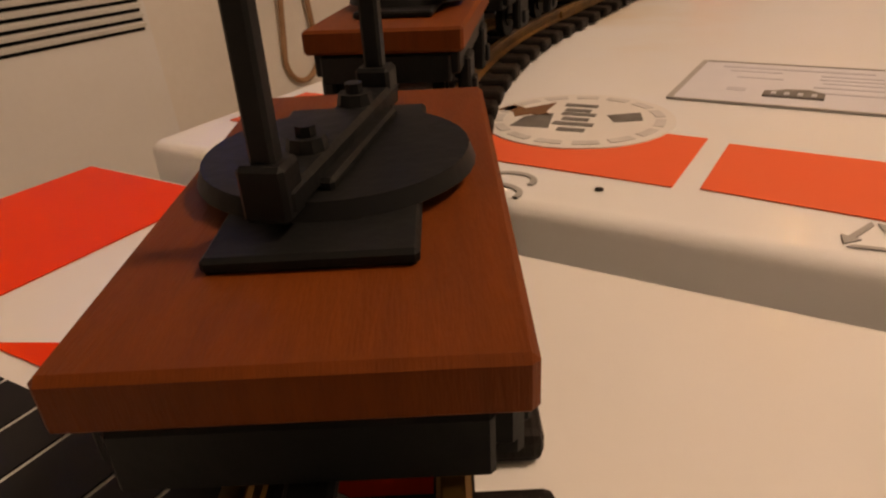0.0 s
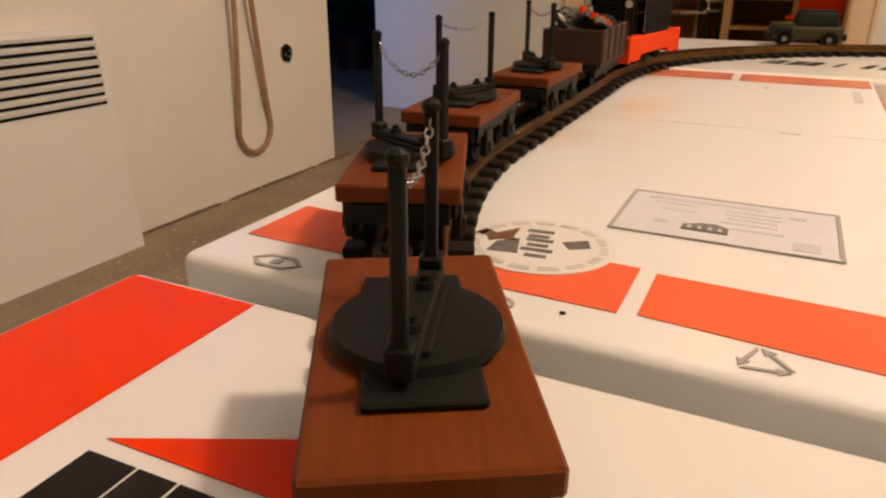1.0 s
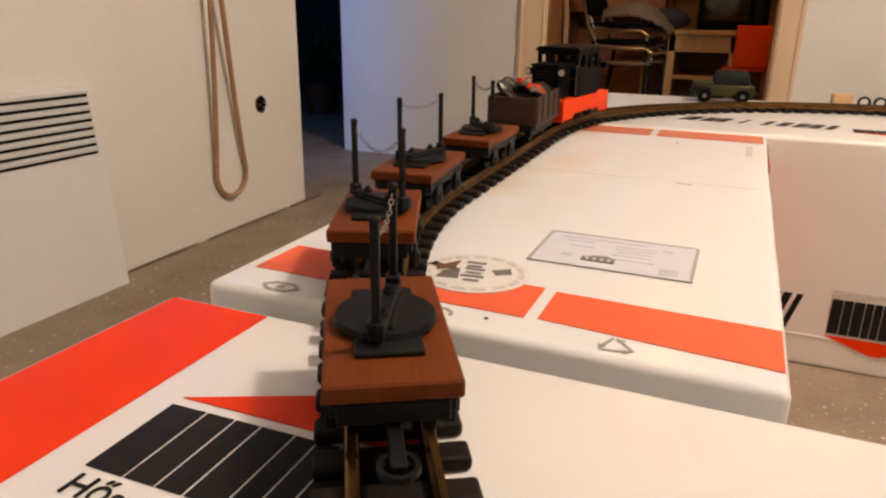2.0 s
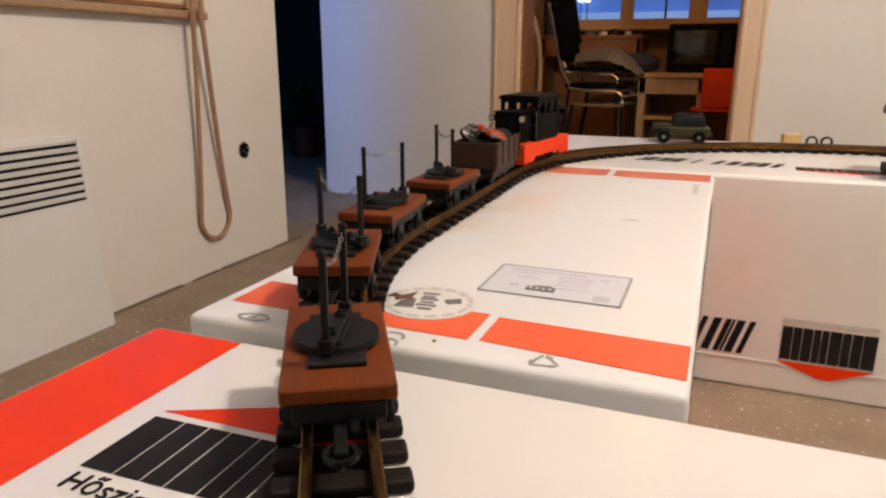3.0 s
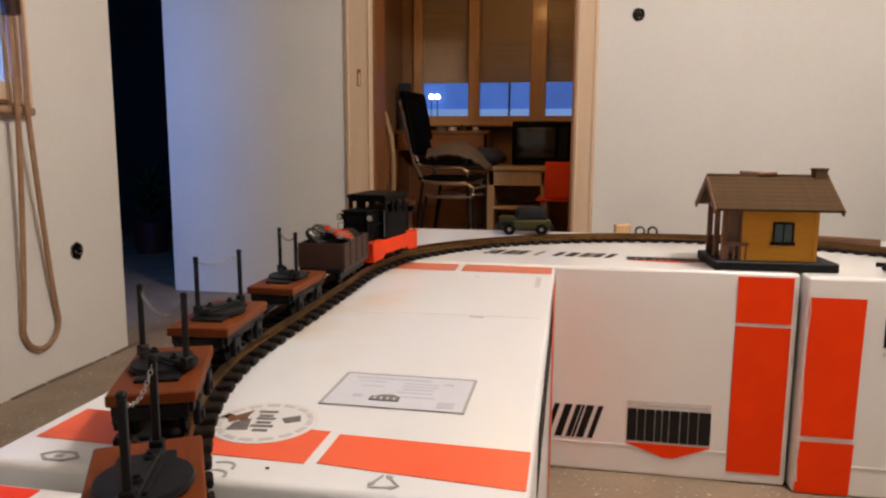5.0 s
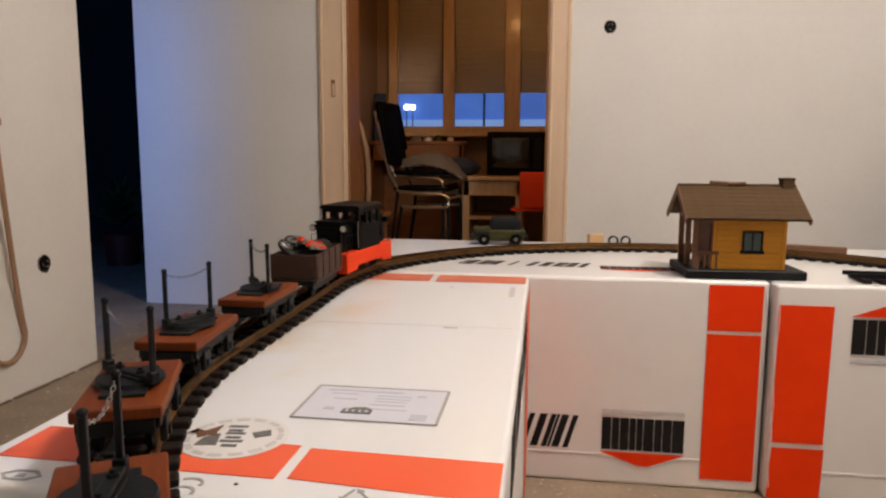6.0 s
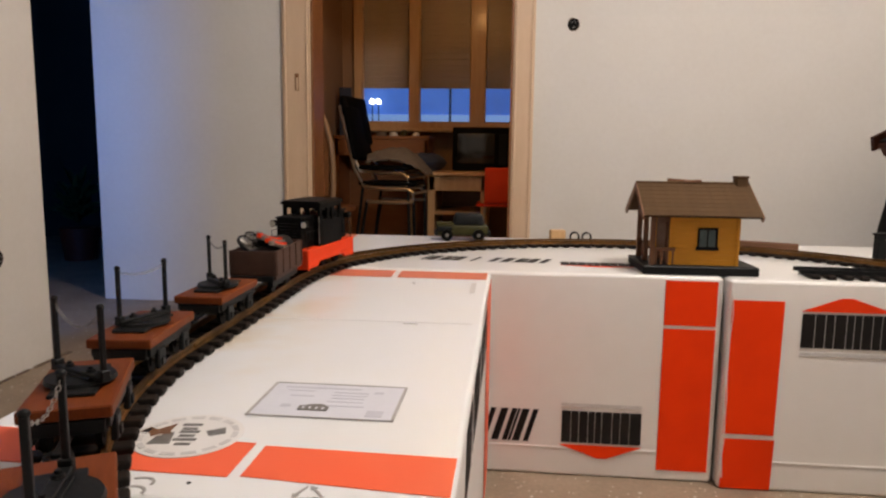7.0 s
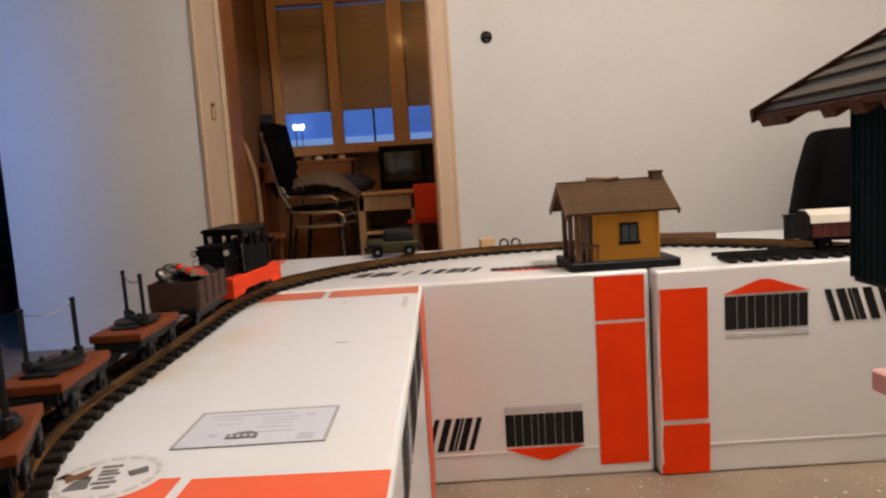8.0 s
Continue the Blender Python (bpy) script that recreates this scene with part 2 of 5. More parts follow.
# ---- mesh helpers ----
class Shape:
    """Collects solids into one bmesh."""

    def __init__(self):
        self.bm = bmesh.new()

    def box(self, c, s, turn=None, bevel=0.0, seg=1, taper=1.0):
        r = bmesh.ops.create_cube(self.bm, size=1.0)
        vs = r["verts"]
        for v in vs:
            k = taper if v.co.z > 0 else 1.0
            v.co = Vector((v.co.x * s[0] * k, v.co.y * s[1] * k, v.co.z * s[2]))
        m = Matrix.Translation(c) @ (turn.to_4x4() if turn else Matrix())
        if bevel:
            es = list({e for v in vs for e in v.link_edges})
            out = bmesh.ops.bevel(self.bm, geom=es, offset=bevel, segments=seg, profile=0.5, affect="EDGES")
            vs = list({v for f in out["faces"] for v in f.verts} | {v for v in vs if v.is_valid})
        for v in vs:
            v.co = m @ v.co
        return self

    def rod(self, a, b, r, r2=None, seg=10):
        a, b = Vector(a), Vector(b)
        d = b - a
        m = Matrix.Translation((a + b) / 2) @ d.to_track_quat("Z", "Y").to_matrix().to_4x4()
        bmesh.ops.create_cone(self.bm, cap_ends=True, segments=seg, radius1=r, radius2=r if r2 is None else r2, depth=d.length, matrix=m)
        return self

    def tube(self, pts, r, seg=8, closed=False):
        """A round tube along points."""
        pts = [Vector(p) for p in pts]
        rings, up = [], Vector((0.123, 0.21, 0.97))
        n = len(pts)
        for i, p in enumerate(pts):
            a = pts[i - 1] if (i or closed) else p
            b = pts[(i + 1) % n] if (i < n - 1 or closed) else p
            t = (b - a).normalized()
            u = t.cross(up).normalized()
            w = t.cross(u)
            rings.append([self.bm.verts.new(p + r * (math.cos(k * 2 * math.pi / seg) * u + math.sin(k * 2 * math.pi / seg) * w)) for k in range(seg)])
        for i in range(n if closed else n - 1):
            q, s = rings[i], rings[(i + 1) % n]
            for k in range(seg):
                self.bm.faces.new((q[k], q[(k + 1) % seg], s[(k + 1) % seg], s[k]))
        if not closed:
            self.bm.faces.new(rings[0][::-1]), self.bm.faces.new(rings[-1])
        return self

    def prism(self, outline, h, m=None):
        """An outline in x, y made thick by h upwards."""
        m = m or Matrix()
        lo = [self.bm.verts.new(m @ Vector((x, y, 0))) for x, y in outline]
        hi = [self.bm.verts.new(m @ Vector((x, y, h))) for x, y in outline]
        n = len(outline)
        self.bm.faces.new(lo[::-1]), self.bm.faces.new(hi)
        for i in range(n):
            self.bm.faces.new((lo[i], lo[(i + 1) % n], hi[(i + 1) % n], hi[i]))
        return self

    def ring(self, rx, ry, width, h, m=None, seg=48, start=0.0, end=2 * math.pi):
        m = m or Matrix()
        full = end - start > 6.28
        cnt = seg if full else seg + 1
        rows = []
        for i in range(cnt):
            a = start + (end - start) * i / seg
            c, s = math.cos(a), math.sin(a)
            rows.append([self.bm.verts.new(m @ Vector(p)) for p in
                         ((rx * c, ry * s, 0), (rx * c, ry * s, h), ((rx - width) * c, (ry - width) * s, h), ((rx - width) * c, (ry - width) * s, 0))])
        for i in range(seg):
            q, s = rows[i], rows[(i + 1) % cnt]
            for k in range(4):
                self.bm.faces.new((q[k], s[k], s[(k + 1) % 4], q[(k + 1) % 4]))
        if not full:
            self.bm.faces.new(rows[0]), self.bm.faces.new(rows[-1][::-1])
        return self

    def ball(self, c, s, seg=12):
        bmesh.ops.create_uvsphere(self.bm, u_segments=seg, v_segments=max(6, seg // 2), radius=1.0,
                                  matrix=Matrix.Translation(c) @ Matrix.Diagonal((*s, 1)))
        return self


def finish(name, shape, material, smooth=False):
    bm = shape.bm
    bmesh.ops.recalc_face_normals(bm, faces=bm.faces)
    me = bpy.data.meshes.new(name)
    bm.to_mesh(me)
    bm.free()
    me.materials.append(material)
    if smooth:
        me.shade_smooth()
        me.set_sharp_from_angle(angle=radians(35))
    return me


def part(name, shape, material, parent=None, label="", smooth=False, at=None):
    me = shape if isinstance(shape, bpy.types.Mesh) else finish(name, shape, material, smooth)
    ob = new(name, me)
    if parent:
        ob.parent = parent
    if at is not None:
        ob.matrix_basis = at
    if label:
        ob["label"] = label
    return ob


def thing(name, label, category, at=None, group="", kind=""):
    ob = new(name)
    ob.empty_display_size = 0.02
    if at is not None:
        ob.matrix_basis = at
    return tagged(ob, label, category, group, kind)


def turn_z(deg):
    return Matrix.Rotation(radians(deg), 3, "Z")


def slab(name, c, s, material, label="", category="", bevel=0.0, parent=None):
    ob = part(name, Shape().box(c, s, bevel=bevel), material, parent, label)
    if parent is None:
        tagged(ob, label, category, kind="structure")
    return ob


# ---- the room ----
slab("floor", (-0.2, 1.2, -0.05), (9.4, 13.0, 0.1), CONCRETE, "dusty grey-brown unfinished concrete floor", "floor")
slab("ceiling", (0.5, 1.9, 2.65), (10.0, 11.0, 0.1), CEILING, "plain white ceiling", "ceiling")


def wall(name, x0, x1, y0, y1, z1, holes, axis, material, label):
    """A wall with openings: holes are (from, to, z0, z1) along its length."""
    s = Shape()
    a0, a1 = (x0, x1) if axis == "x" else (y0, y1)
    cuts = sorted({a0, a1, *[h[0] for h in holes], *[h[1] for h in holes]})
    for p, q in zip(cuts, cuts[1:]):
        gaps = sorted((h[2], h[3]) for h in holes if h[0] < (p + q) / 2 < h[1])
        z = 0.0
        for g0, g1 in gaps + [(z1, z1)]:
            if g0 - z > 0.001:
                c, d = (p + q) / 2, q - p
                if axis == "x":
                    s.box((c, (y0 + y1) / 2, (z + g0) / 2), (d, y1 - y0, g0 - z))
                else:
                    s.box(((x0 + x1) / 2, c, (z + g0) / 2), (x1 - x0, d, g0 - z))
            z = g1
    bmesh.ops.remove_doubles(s.bm, verts=s.bm.verts, dist=0.0001)
    return tagged(part(name, s, material), label, "wall", kind="structure")


WEST, NORTH = -1.715, 3.005
wall("wall_west", WEST - 0.25, WEST, -2.6, 1.91, 2.6, [(0.26, 1.475, 0.93, 2.1)], "y", PLASTER, "white plastered wall with a window, stained near the floor")
wall("wall_north", -2.168, 3.2, NORTH, NORTH + 0.16, 2.6, [(-0.99, 0.045, 0.0, 2.1)], "x", PLASTER, "bare white plastered wall with a doorway")
wall("wall_east", 3.2, 3.4, -2.6, NORTH + 0.16, 2.6, [], "y", PLASTER, "plain white plastered wall")
wall("wall_south", WEST - 0.25, 3.2, -2.8, -2.6, 2.6, [], "x", PLASTER, "plain white plastered wall")
# hall beyond the gap, its unlit darkness put into the wall colour
wall("wall_hall_end", -4.6, -1.6, 5.6, 5.75, 2.6, [], "x", HALLDARK, "hall wall with the unlit hall's darkness in its colour")
wall("wall_hall_west", -4.75, -4.6, 1.0, 5.75, 2.6, [], "y", HALLDARK, "hall wall with the unlit hall's darkness in its colour")
wall("wall_hall_south", -4.6, WEST - 0.25, 1.0, 1.15, 2.6, [(-2.24, -1.965 - 0.004, 0.95, 1.45)], "x", HALLDARK, "hall wall with the unlit hall's darkness in its colour")
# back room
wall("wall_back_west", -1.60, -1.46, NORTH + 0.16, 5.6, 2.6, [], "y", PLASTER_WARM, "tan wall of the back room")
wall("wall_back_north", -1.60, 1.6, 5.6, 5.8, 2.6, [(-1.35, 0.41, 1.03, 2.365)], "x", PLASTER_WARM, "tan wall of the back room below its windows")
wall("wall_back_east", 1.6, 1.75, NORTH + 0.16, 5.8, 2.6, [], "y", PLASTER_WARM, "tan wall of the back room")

# door frame
door = thing("door_frame", "pale wooden door frame round an open doorway", "door frame", kind="structure")
for x0, x1 in ((-1.136, -0.986), (0.041, 0.145)):
    part("casing", Shape().box(((x0 + x1) / 2, NORTH - 0.012, 1.06), (x1 - x0, 0.024, 2.12), bevel=0.004), FRAMEWOOD, door)
    for u in (0.12, 0.88):
        part("casing_bead", Shape().box((x0 + (x1 - x0) * u, NORTH - 0.027, 1.06), (0.012, 0.010, 2.12), bevel=0.004, seg=2), FRAMEWOOD, door)
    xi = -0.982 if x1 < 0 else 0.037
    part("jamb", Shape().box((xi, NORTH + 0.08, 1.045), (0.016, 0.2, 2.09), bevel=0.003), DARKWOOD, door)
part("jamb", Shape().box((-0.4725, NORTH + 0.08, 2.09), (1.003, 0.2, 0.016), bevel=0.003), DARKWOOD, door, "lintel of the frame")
part("strike_plate", Shape().box((-1.058, NORTH - 0.026, 1.168), (0.020, 0.004, 0.085), bevel=0.001), DARKWOOD, door, "dark slotted strike plate")
part("strike_lip", Shape().box((-1.056, NORTH - 0.029, 1.160), (0.010, 0.004, 0.060), bevel=0.001), FRAMEWOOD, door)


def wall_box(name, m, label, seed):
    t = thing(name, label, "socket hole", m)
    edge = [(1 + 0.16 * noise.noise(Vector((math.cos(a) * 1.7, math.sin(a) * 1.7, seed)))) for a in [k * math.pi / 16 for k in range(32)]]
    turn = [(math.cos(k * math.pi / 16), math.sin(k * math.pi / 16)) for k in range(32)]
    part("rim", Shape().prism([(0.031 * e * c, 0.031 * e * q) for e, (c, q) in zip(edge, turn)], 0.002), GRIME, t, "broken plaster edge")
    part("cup", Shape().prism([(0.0275 * e * c, 0.0275 * e * q) for e, (c, q) in zip(edge[5:] + edge[:5], turn)], 0.0032), BLACK, t, "dark open box with wire ends")
    s = Shape()
    for a in (0.4, 2.1, 4.4):
        s.tube([(0.012 * math.cos(a), 0.012 * math.sin(a), 0.003), (0.016 * math.cos(a + 0.6), 0.016 * math.sin(a + 0.6), 0.010), (0.004 * math.cos(a), 0.018 * math.sin(a + 0.4), 0.014)], 0.0018, 6)
    part("wire_ends", s, STEEL, t)
    return t


wall_box("socket_hole", pose(WEST, 1.652, 0.431, 0, 90, 0), "round black empty socket hole in the white plaster", 2.3)
wall_box("socket_hole", pose(0.329, NORTH, 1.449, 90, 0, 0), "round black empty socket hole high on the plaster", 7.9)

# west window
win = thing("window_1", "pale pine window in the plastered wall at dusk", "window", kind="structure")
yw0, yw1 = 0.26, 1.475
for y in (yw0 + 0.055, (yw0 + yw1) / 2, yw1 - 0.055):
    part("window_frame", Shape().box((WEST - 0.012, y, 1.515), (0.07, 0.108, 1.166), bevel=0.006), FRAMEWOOD, win)
for z in (0.968, 2.062):
    part("window_frame", Shape().box((WEST - 0.014, (yw0 + yw1) / 2, z), (0.064, yw1 - yw0 - 0.004, 0.07), bevel=0.006), FRAMEWOOD, win)
for y in ((yw0 * 3 + yw1) / 4, (yw0 + yw1 * 3) / 4):
    ob = part("pane", Shape().box((WEST - 0.02, y, 1.515), (0.006, 0.51, 1.04)), GLASS, win)
    ob.visible_shadow = False
    part("sash_gap", Shape().box((WEST + 0.0195, y, 0.942), (0.004, 0.53, 0.010)), DARKWOOD, win, "dark gap under the sash")
part("window_sill", Shape().box((WEST + 0.014, (yw0 + yw1) / 2 - 0.018, 0.915), (0.052, yw1 - yw0 + 0.01, 0.026), bevel=0.005), BENTWOOD, win, "worn brown sill")

slab("backdrop_west", (WEST - 0.225, (yw0 + yw1) / 2, 1.515), (0.02, yw1 - yw0 - 0.006, 1.164), WESTSKY, "blue dusk sky beyond the west window", "sky")

# hanging cable loop on the west wall
cable = thing("hanging_cable", "tan electric cable hanging in a long loop", "cable")
left = [Vector((WEST + 0.012 + 0.042 * u ** 0.8, 1.366 + 0.004 * math.sin(3 * u), 0.215 + 0.70 * u)) for u in [1 - j / 20 for j in range(20)]]
loop = [Vector((WEST + 0.012, 1.4455 - 0.0795 * math.cos(a), 0.215 - 0.085 * math.sin(a))) for a in [math.pi * i / 30 for i in range(31)]]
right = [Vector((WEST + 0.012 + 0.044 * u, 1.525 - 0.121 * u ** 0.85, 0.215 + 0.70 * u)) for u in [(j + 1) / 20 for j in range(20)]]
part("cable_loop", Shape().tube([Vector((WEST + 0.054, 1.335, 1.75)), Vector((WEST + 0.054, 1.358, 1.20)), Vector((WEST + 0.054, 1.362, 1.05))] + left + loop + right
     + [Vector((WEST + 0.056, 1.408, 1.05)), Vector((WEST + 0.056, 1.408, 1.20)), Vector((WEST + 0.056, 1.372, 1.75))], 0.0088, 8), CABLE, cable, smooth=True)
part("cable_wrap", Shape().rod((WEST + 0.055, 1.372, 1.20), (WEST + 0.055, 1.362, 1.30), 0.026, 0.028, seg=12), BROWN, cable, "dark tape round the strands", smooth=True)

# white panel heater with louvres on the west wall
heater = thing("wall_heater", "white enamelled heater casing with dark louvre slots", "heater")
part("casing", Shape().prism([(0.0, 0.0), (0.075, 0.0), (0.030, 0.565), (0.0, 0.565)], 0.80,
     Matrix.Translation((WEST, 0.885, 0)) @ Matrix.Rotation(math.pi / 2, 4, "X")), WHITEPAINT, heater)
for k in range(8):
    z = 0.541 - k * 0.0218
    x = WEST + 0.030 + 0.045 * (0.565 - z) / 0.565
    part("slot", Shape().box((x, 0.49, z), (0.004, 0.755, 0.0090)), BLACK, heater)
    part("louvre", Shape().box((x + 0.004, 0.49, z + 0.0095), (0.008, 0.76, 0.009), turn=Matrix.Rotation(0.35, 3, "Y")), WHITEPAINT, heater)

# ---- foam packages ----
TOP, FARTOP = 0.50, 0.522


def package(label, x0, x1, y0, y1, z1, material, z_far=None, r=0.02, seams=()):
    """A shrink-wrapped stack of foam boards, its top edge soft, a little higher at its far end if z_far is given."""
    t = thing("foam_package", label, "foam package", pose((x0 + x1) / 2, (y0 + y1) / 2, 0), "wrapped foam packages")
    sx, sy = x1 - x0, y1 - y0
    s = Shape().box((0, 0, z1 / 2), (sx, sy, z1), bevel=r, seg=4)
    bmesh.ops.subdivide_edges(s.bm, edges=[e for e in s.bm.edges if e.calc_length() > 0.2], cuts=14, use_grid_fill=True)
    for v in s.bm.verts:
        p = v.co
        k = max(0.0, min(1.0, p.z / z1))
        if z_far:
            p.z += k * (z_far - z1) * max(0.0, min(1.0, (p.y + sy / 2) / sy)) ** 2
        w = noise.noise(Vector((p.x * 5 + x0 * 9, p.y * 5 + y0 * 7, p.z * 6)))
        if abs(abs(p.y) - sy / 2) < 0.002:
            p.y -= math.copysign(max(0.0, w) * 0.004, p.y)
        if abs(abs(p.x) - sx / 2) < 0.002:
            p.x -= math.copysign(max(0.0, w) * 0.004, p.x)
    block = part("wrapped_block", s, material, t, smooth=True)
    block.modifiers.new("weighted", "WEIGHTED_NORMAL").weight = 90
    for axis, pos, za, zb in seams:
        part("film_seam", Shape().box((0, -sy / 2 - 0.0005, pos), (sx - 2 * r, 0.0022, 0.006), bevel=0.001, seg=2), material, t)
    return t


def on_top(t, z, x, y, deg=0.0):
    """A pose on the top of package t, from world x, y."""
    o = t.matrix_basis.translation
    return pose(x - o.x, y - o.y, z, 0, 0, deg)


def on_front(t, x, z, y_face, deg=0.0):
    """A pose on the face of t towards the camera: local x to the right, local y up."""
    o = t.matrix_basis.translation
    return pose(x - o.x, y_face - o.y, z, 90, 0, 0) @ pose(0, 0, 0, 0, 0, deg)


SKIN = 0.0005


def patch(name, t, m, sx, sy, material, label="", cut=0.0):
    """A printed rectangle centred on m."""
    return part(name, Shape().prism([(-sx / 2 + cut, -sy / 2), (sx / 2 + cut, -sy / 2), (sx / 2, sy / 2), (-sx / 2, sy / 2)], SKIN), material, t, label, at=m)


def brand_blocks(t, m, w, h, arrow=True):
    """A black block mark: heavy upright bars of uneven width, a fine line and an orange arrowhead."""
    x = -w / 2
    for share in (0.15, 0.115, 0.10, 0.13, 0.085, 0.085, 0.115, 0.10, 0.12):
        bw = w * (share - 0.009)
        part("print_block", Shape().prism([(x, -h / 2), (x + bw, -h / 2), (x + bw, h / 2), (x, h / 2)], SKIN), INK, t, at=m)
        x += w * share
    if arrow:
        part("print_arrow", Shape().prism([(-w * 0.52, h * 0.57), (w * 0.52, h * 0.57), (w * 0.04, h * 0.98), (-w * 0.08, h * 0.98)], SKIN), ORANGE, t, at=m)
        part("print_line", Shape().prism([(-w / 2, -h * 0.74), (w / 2, -h * 0.74), (w / 2, -h * 0.63), (-w / 2, -h * 0.63)], SKIN), PALE_INK, t, at=m)


def brand_bars(t, m, w, h, n=8, lean=0.35, material=None):
    """A row of leaning black bars of uneven width."""
    cw = w / n
    for i in range(n):
        x = -w / 2 + i * cw
        for k, (off, wide) in enumerate(((0.0, 0.24), (0.42, 0.34), (0.84, 0.12))):
            if (i + k) % 4 == 3:
                continue
            xa, th = x + cw * off, cw * wide
            sl = lean
            part("print_bar", Shape().prism([(xa - sl * h / 2, -h / 2), (xa + th - sl * h / 2, -h / 2), (xa + th + sl * h / 2, h / 2), (xa + sl * h / 2, h / 2)], SKIN), material or INK, t, at=m)


mid = package("white film-wrapped foam package with orange bands, yellowed by the track", -0.536, 0.0, 0.006, 1.146, TOP, FILM_OLD, 0.518, r=0.009)
far = package("white film-wrapped foam package with an orange end band", -0.565, 0.560, 1.15, 1.88, FARTOP, FILM, r=0.010, seams=((0, 0.075, 0, 0),))
side = package("white film-wrapped foam package beside the small house", 0.566, 1.72, 1.125, 1.86, FARTOP, FILM, r=0.010, seams=((0, 0.075, 0, 0),))
near = package("white film-wrapped foam package with a wide orange band and black print", -0.556, 0.62, -0.60, -0.017, 0.492, FILM, r=0.010)

# prints on the middle package
ZT = TOP + 0.0004


def mid_top(y):
    """The height of the middle package's top at y."""
    return TOP + 0.018 * max(0.0, (y - 0.006) / 1.136) ** 2 + 0.0005


# Near bands: film gloss is painted in as lighter orange.
for xa, xb, ya, yb, yc, yd in ((-0.515, -0.2175, 0.060, 0.053, 0.131, 0.139), (-0.2055, -0.004, 0.056, 0.038, 0.120, 0.126)):
    part("orange_band", Shape().prism([(xa, ya), (xb, yb), (xb, yc), (xa, yd)], SKIN), MIDORANGE, mid, at=on_top(mid, ZT, 0, 0))
# Far bands carry the film's sheen in their paler colour.
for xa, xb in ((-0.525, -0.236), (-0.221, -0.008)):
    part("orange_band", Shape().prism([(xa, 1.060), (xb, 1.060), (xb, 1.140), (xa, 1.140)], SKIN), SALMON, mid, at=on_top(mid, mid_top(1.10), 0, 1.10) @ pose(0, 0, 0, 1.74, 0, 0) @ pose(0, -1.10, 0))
# Side band drawn wide to bounce orange light onto the far package.
for za, zb in ((0.03, 0.40), (0.408, 0.506)):
    part("orange_band", Shape().prism([(0.86, za), (1.132, za), (1.132, zb), (0.86, zb)], SKIN), MIDORANGE, mid, at=on_top(mid, 0.0, 0.0012, 0.0) @ pose(0, 0, 0, 90, 0, 90))
# label sheet
sx, sy = 0.172, 0.113
lab = on_top(mid, mid_top(0.2625), -0.172, 0.2625) @ pose(0, 0, 0, 0.42, 0, 0)
part("label_sheet", Shape().box((0, 0, 0.0004), (sx, sy, 0.0008)), PAPER, mid, "bluish paper label with fine print", at=lab)
for x, y, w, h in ((0, sy / 2, sx, 0.0015), (0, -sy / 2, sx, 0.0015), (-sx / 2, 0, 0.0015, sy), (sx / 2, 0, 0.0015, sy)):
    part("label_border", Shape().box((x, y, 0.0008), (w + 0.002, h, 0.0014)), GREY_INK, mid, at=lab)
for x, y, w, h in ((-0.02, 0.042, 0.10, 0.004), (-0.045, 0.030, 0.035, 0.0025), (0.02, 0.028, 0.045, 0.0025), (0.02, 0.018, 0.045, 0.0025), (0.02, 0.008, 0.04, 0.0025),
                   (0.018, -0.004, 0.045, 0.0025), (-0.04, 0.012, 0.03, 0.0025), (0.02, -0.018, 0.05, 0.0025), (0.055, 0.032, 0.012, 0.006), (-0.05, -0.022, 0.012, 0.008)):
    part("print_line", Shape().box((x, y, 0.0008), (w, h, 0.0006)), LABEL_INK, mid, at=lab)
part("print_emblem", Shape().prism([(-0.032, -0.026), (0.004, -0.026), (0.004, -0.014), (-0.006, -0.006), (-0.020, -0.008), (-0.026, -0.013), (-0.032, -0.014)], 0.0014), DARK_INK, mid, at=lab @ pose(0, -0.010, 0.0006))
for x in (-0.026, -0.018, -0.010, -0.002):
    part("print_slit", Shape().box((x, -0.030, 0.0018), (0.003, 0.006, 0.0012)), PAPER, mid, at=lab)
part("print_square", Shape().box((0.062, -0.038, 0.0008), (0.02, 0.018, 0.0008)), LABEL_INK, mid, at=lab)
# round printed mark on its pale patch
mk = on_top(mid, mid_top(0.15), -0.297, 0.141, 22) @ Matrix.Scale(0.82, 4)
part("print_patch", Shape().prism([(0.071 * math.cos(a), 0.070 * math.sin(a)) for a in [k * math.pi / 18 for k in range(36)]], SKIN * 2), FILM, mid, at=mk)
for k in range(15):
    a = 0.42 * k
    part("print_dash", Shape().ring(0.064, 0.063, 0.0075, SKIN * 3, seg=5, start=a, end=a + 0.30), PALE_INK, mid, at=mk)
part("print_wedge", Shape().prism([(-0.050, -0.018), (-0.022, -0.024), (-0.018, 0.014), (-0.040, 0.006)], SKIN * 3), DARK_INK, mid, at=mk)
part("print_wedge", Shape().prism([(0.026, -0.012), (0.047, -0.008), (0.047, 0.012), (0.022, 0.006)], SKIN * 3), DARK_INK, mid, at=mk)
part("print_scrawl", Shape().prism([(-0.062, 0.026), (-0.050, 0.040), (-0.040, 0.028), (-0.016, 0.044), (-0.024, 0.018), (-0.020, 0.006), (-0.036, 0.012), (-0.048, 0.006), (-0.050, 0.020)], SKIN * 3), WOODBROWN, mid, at=mk)
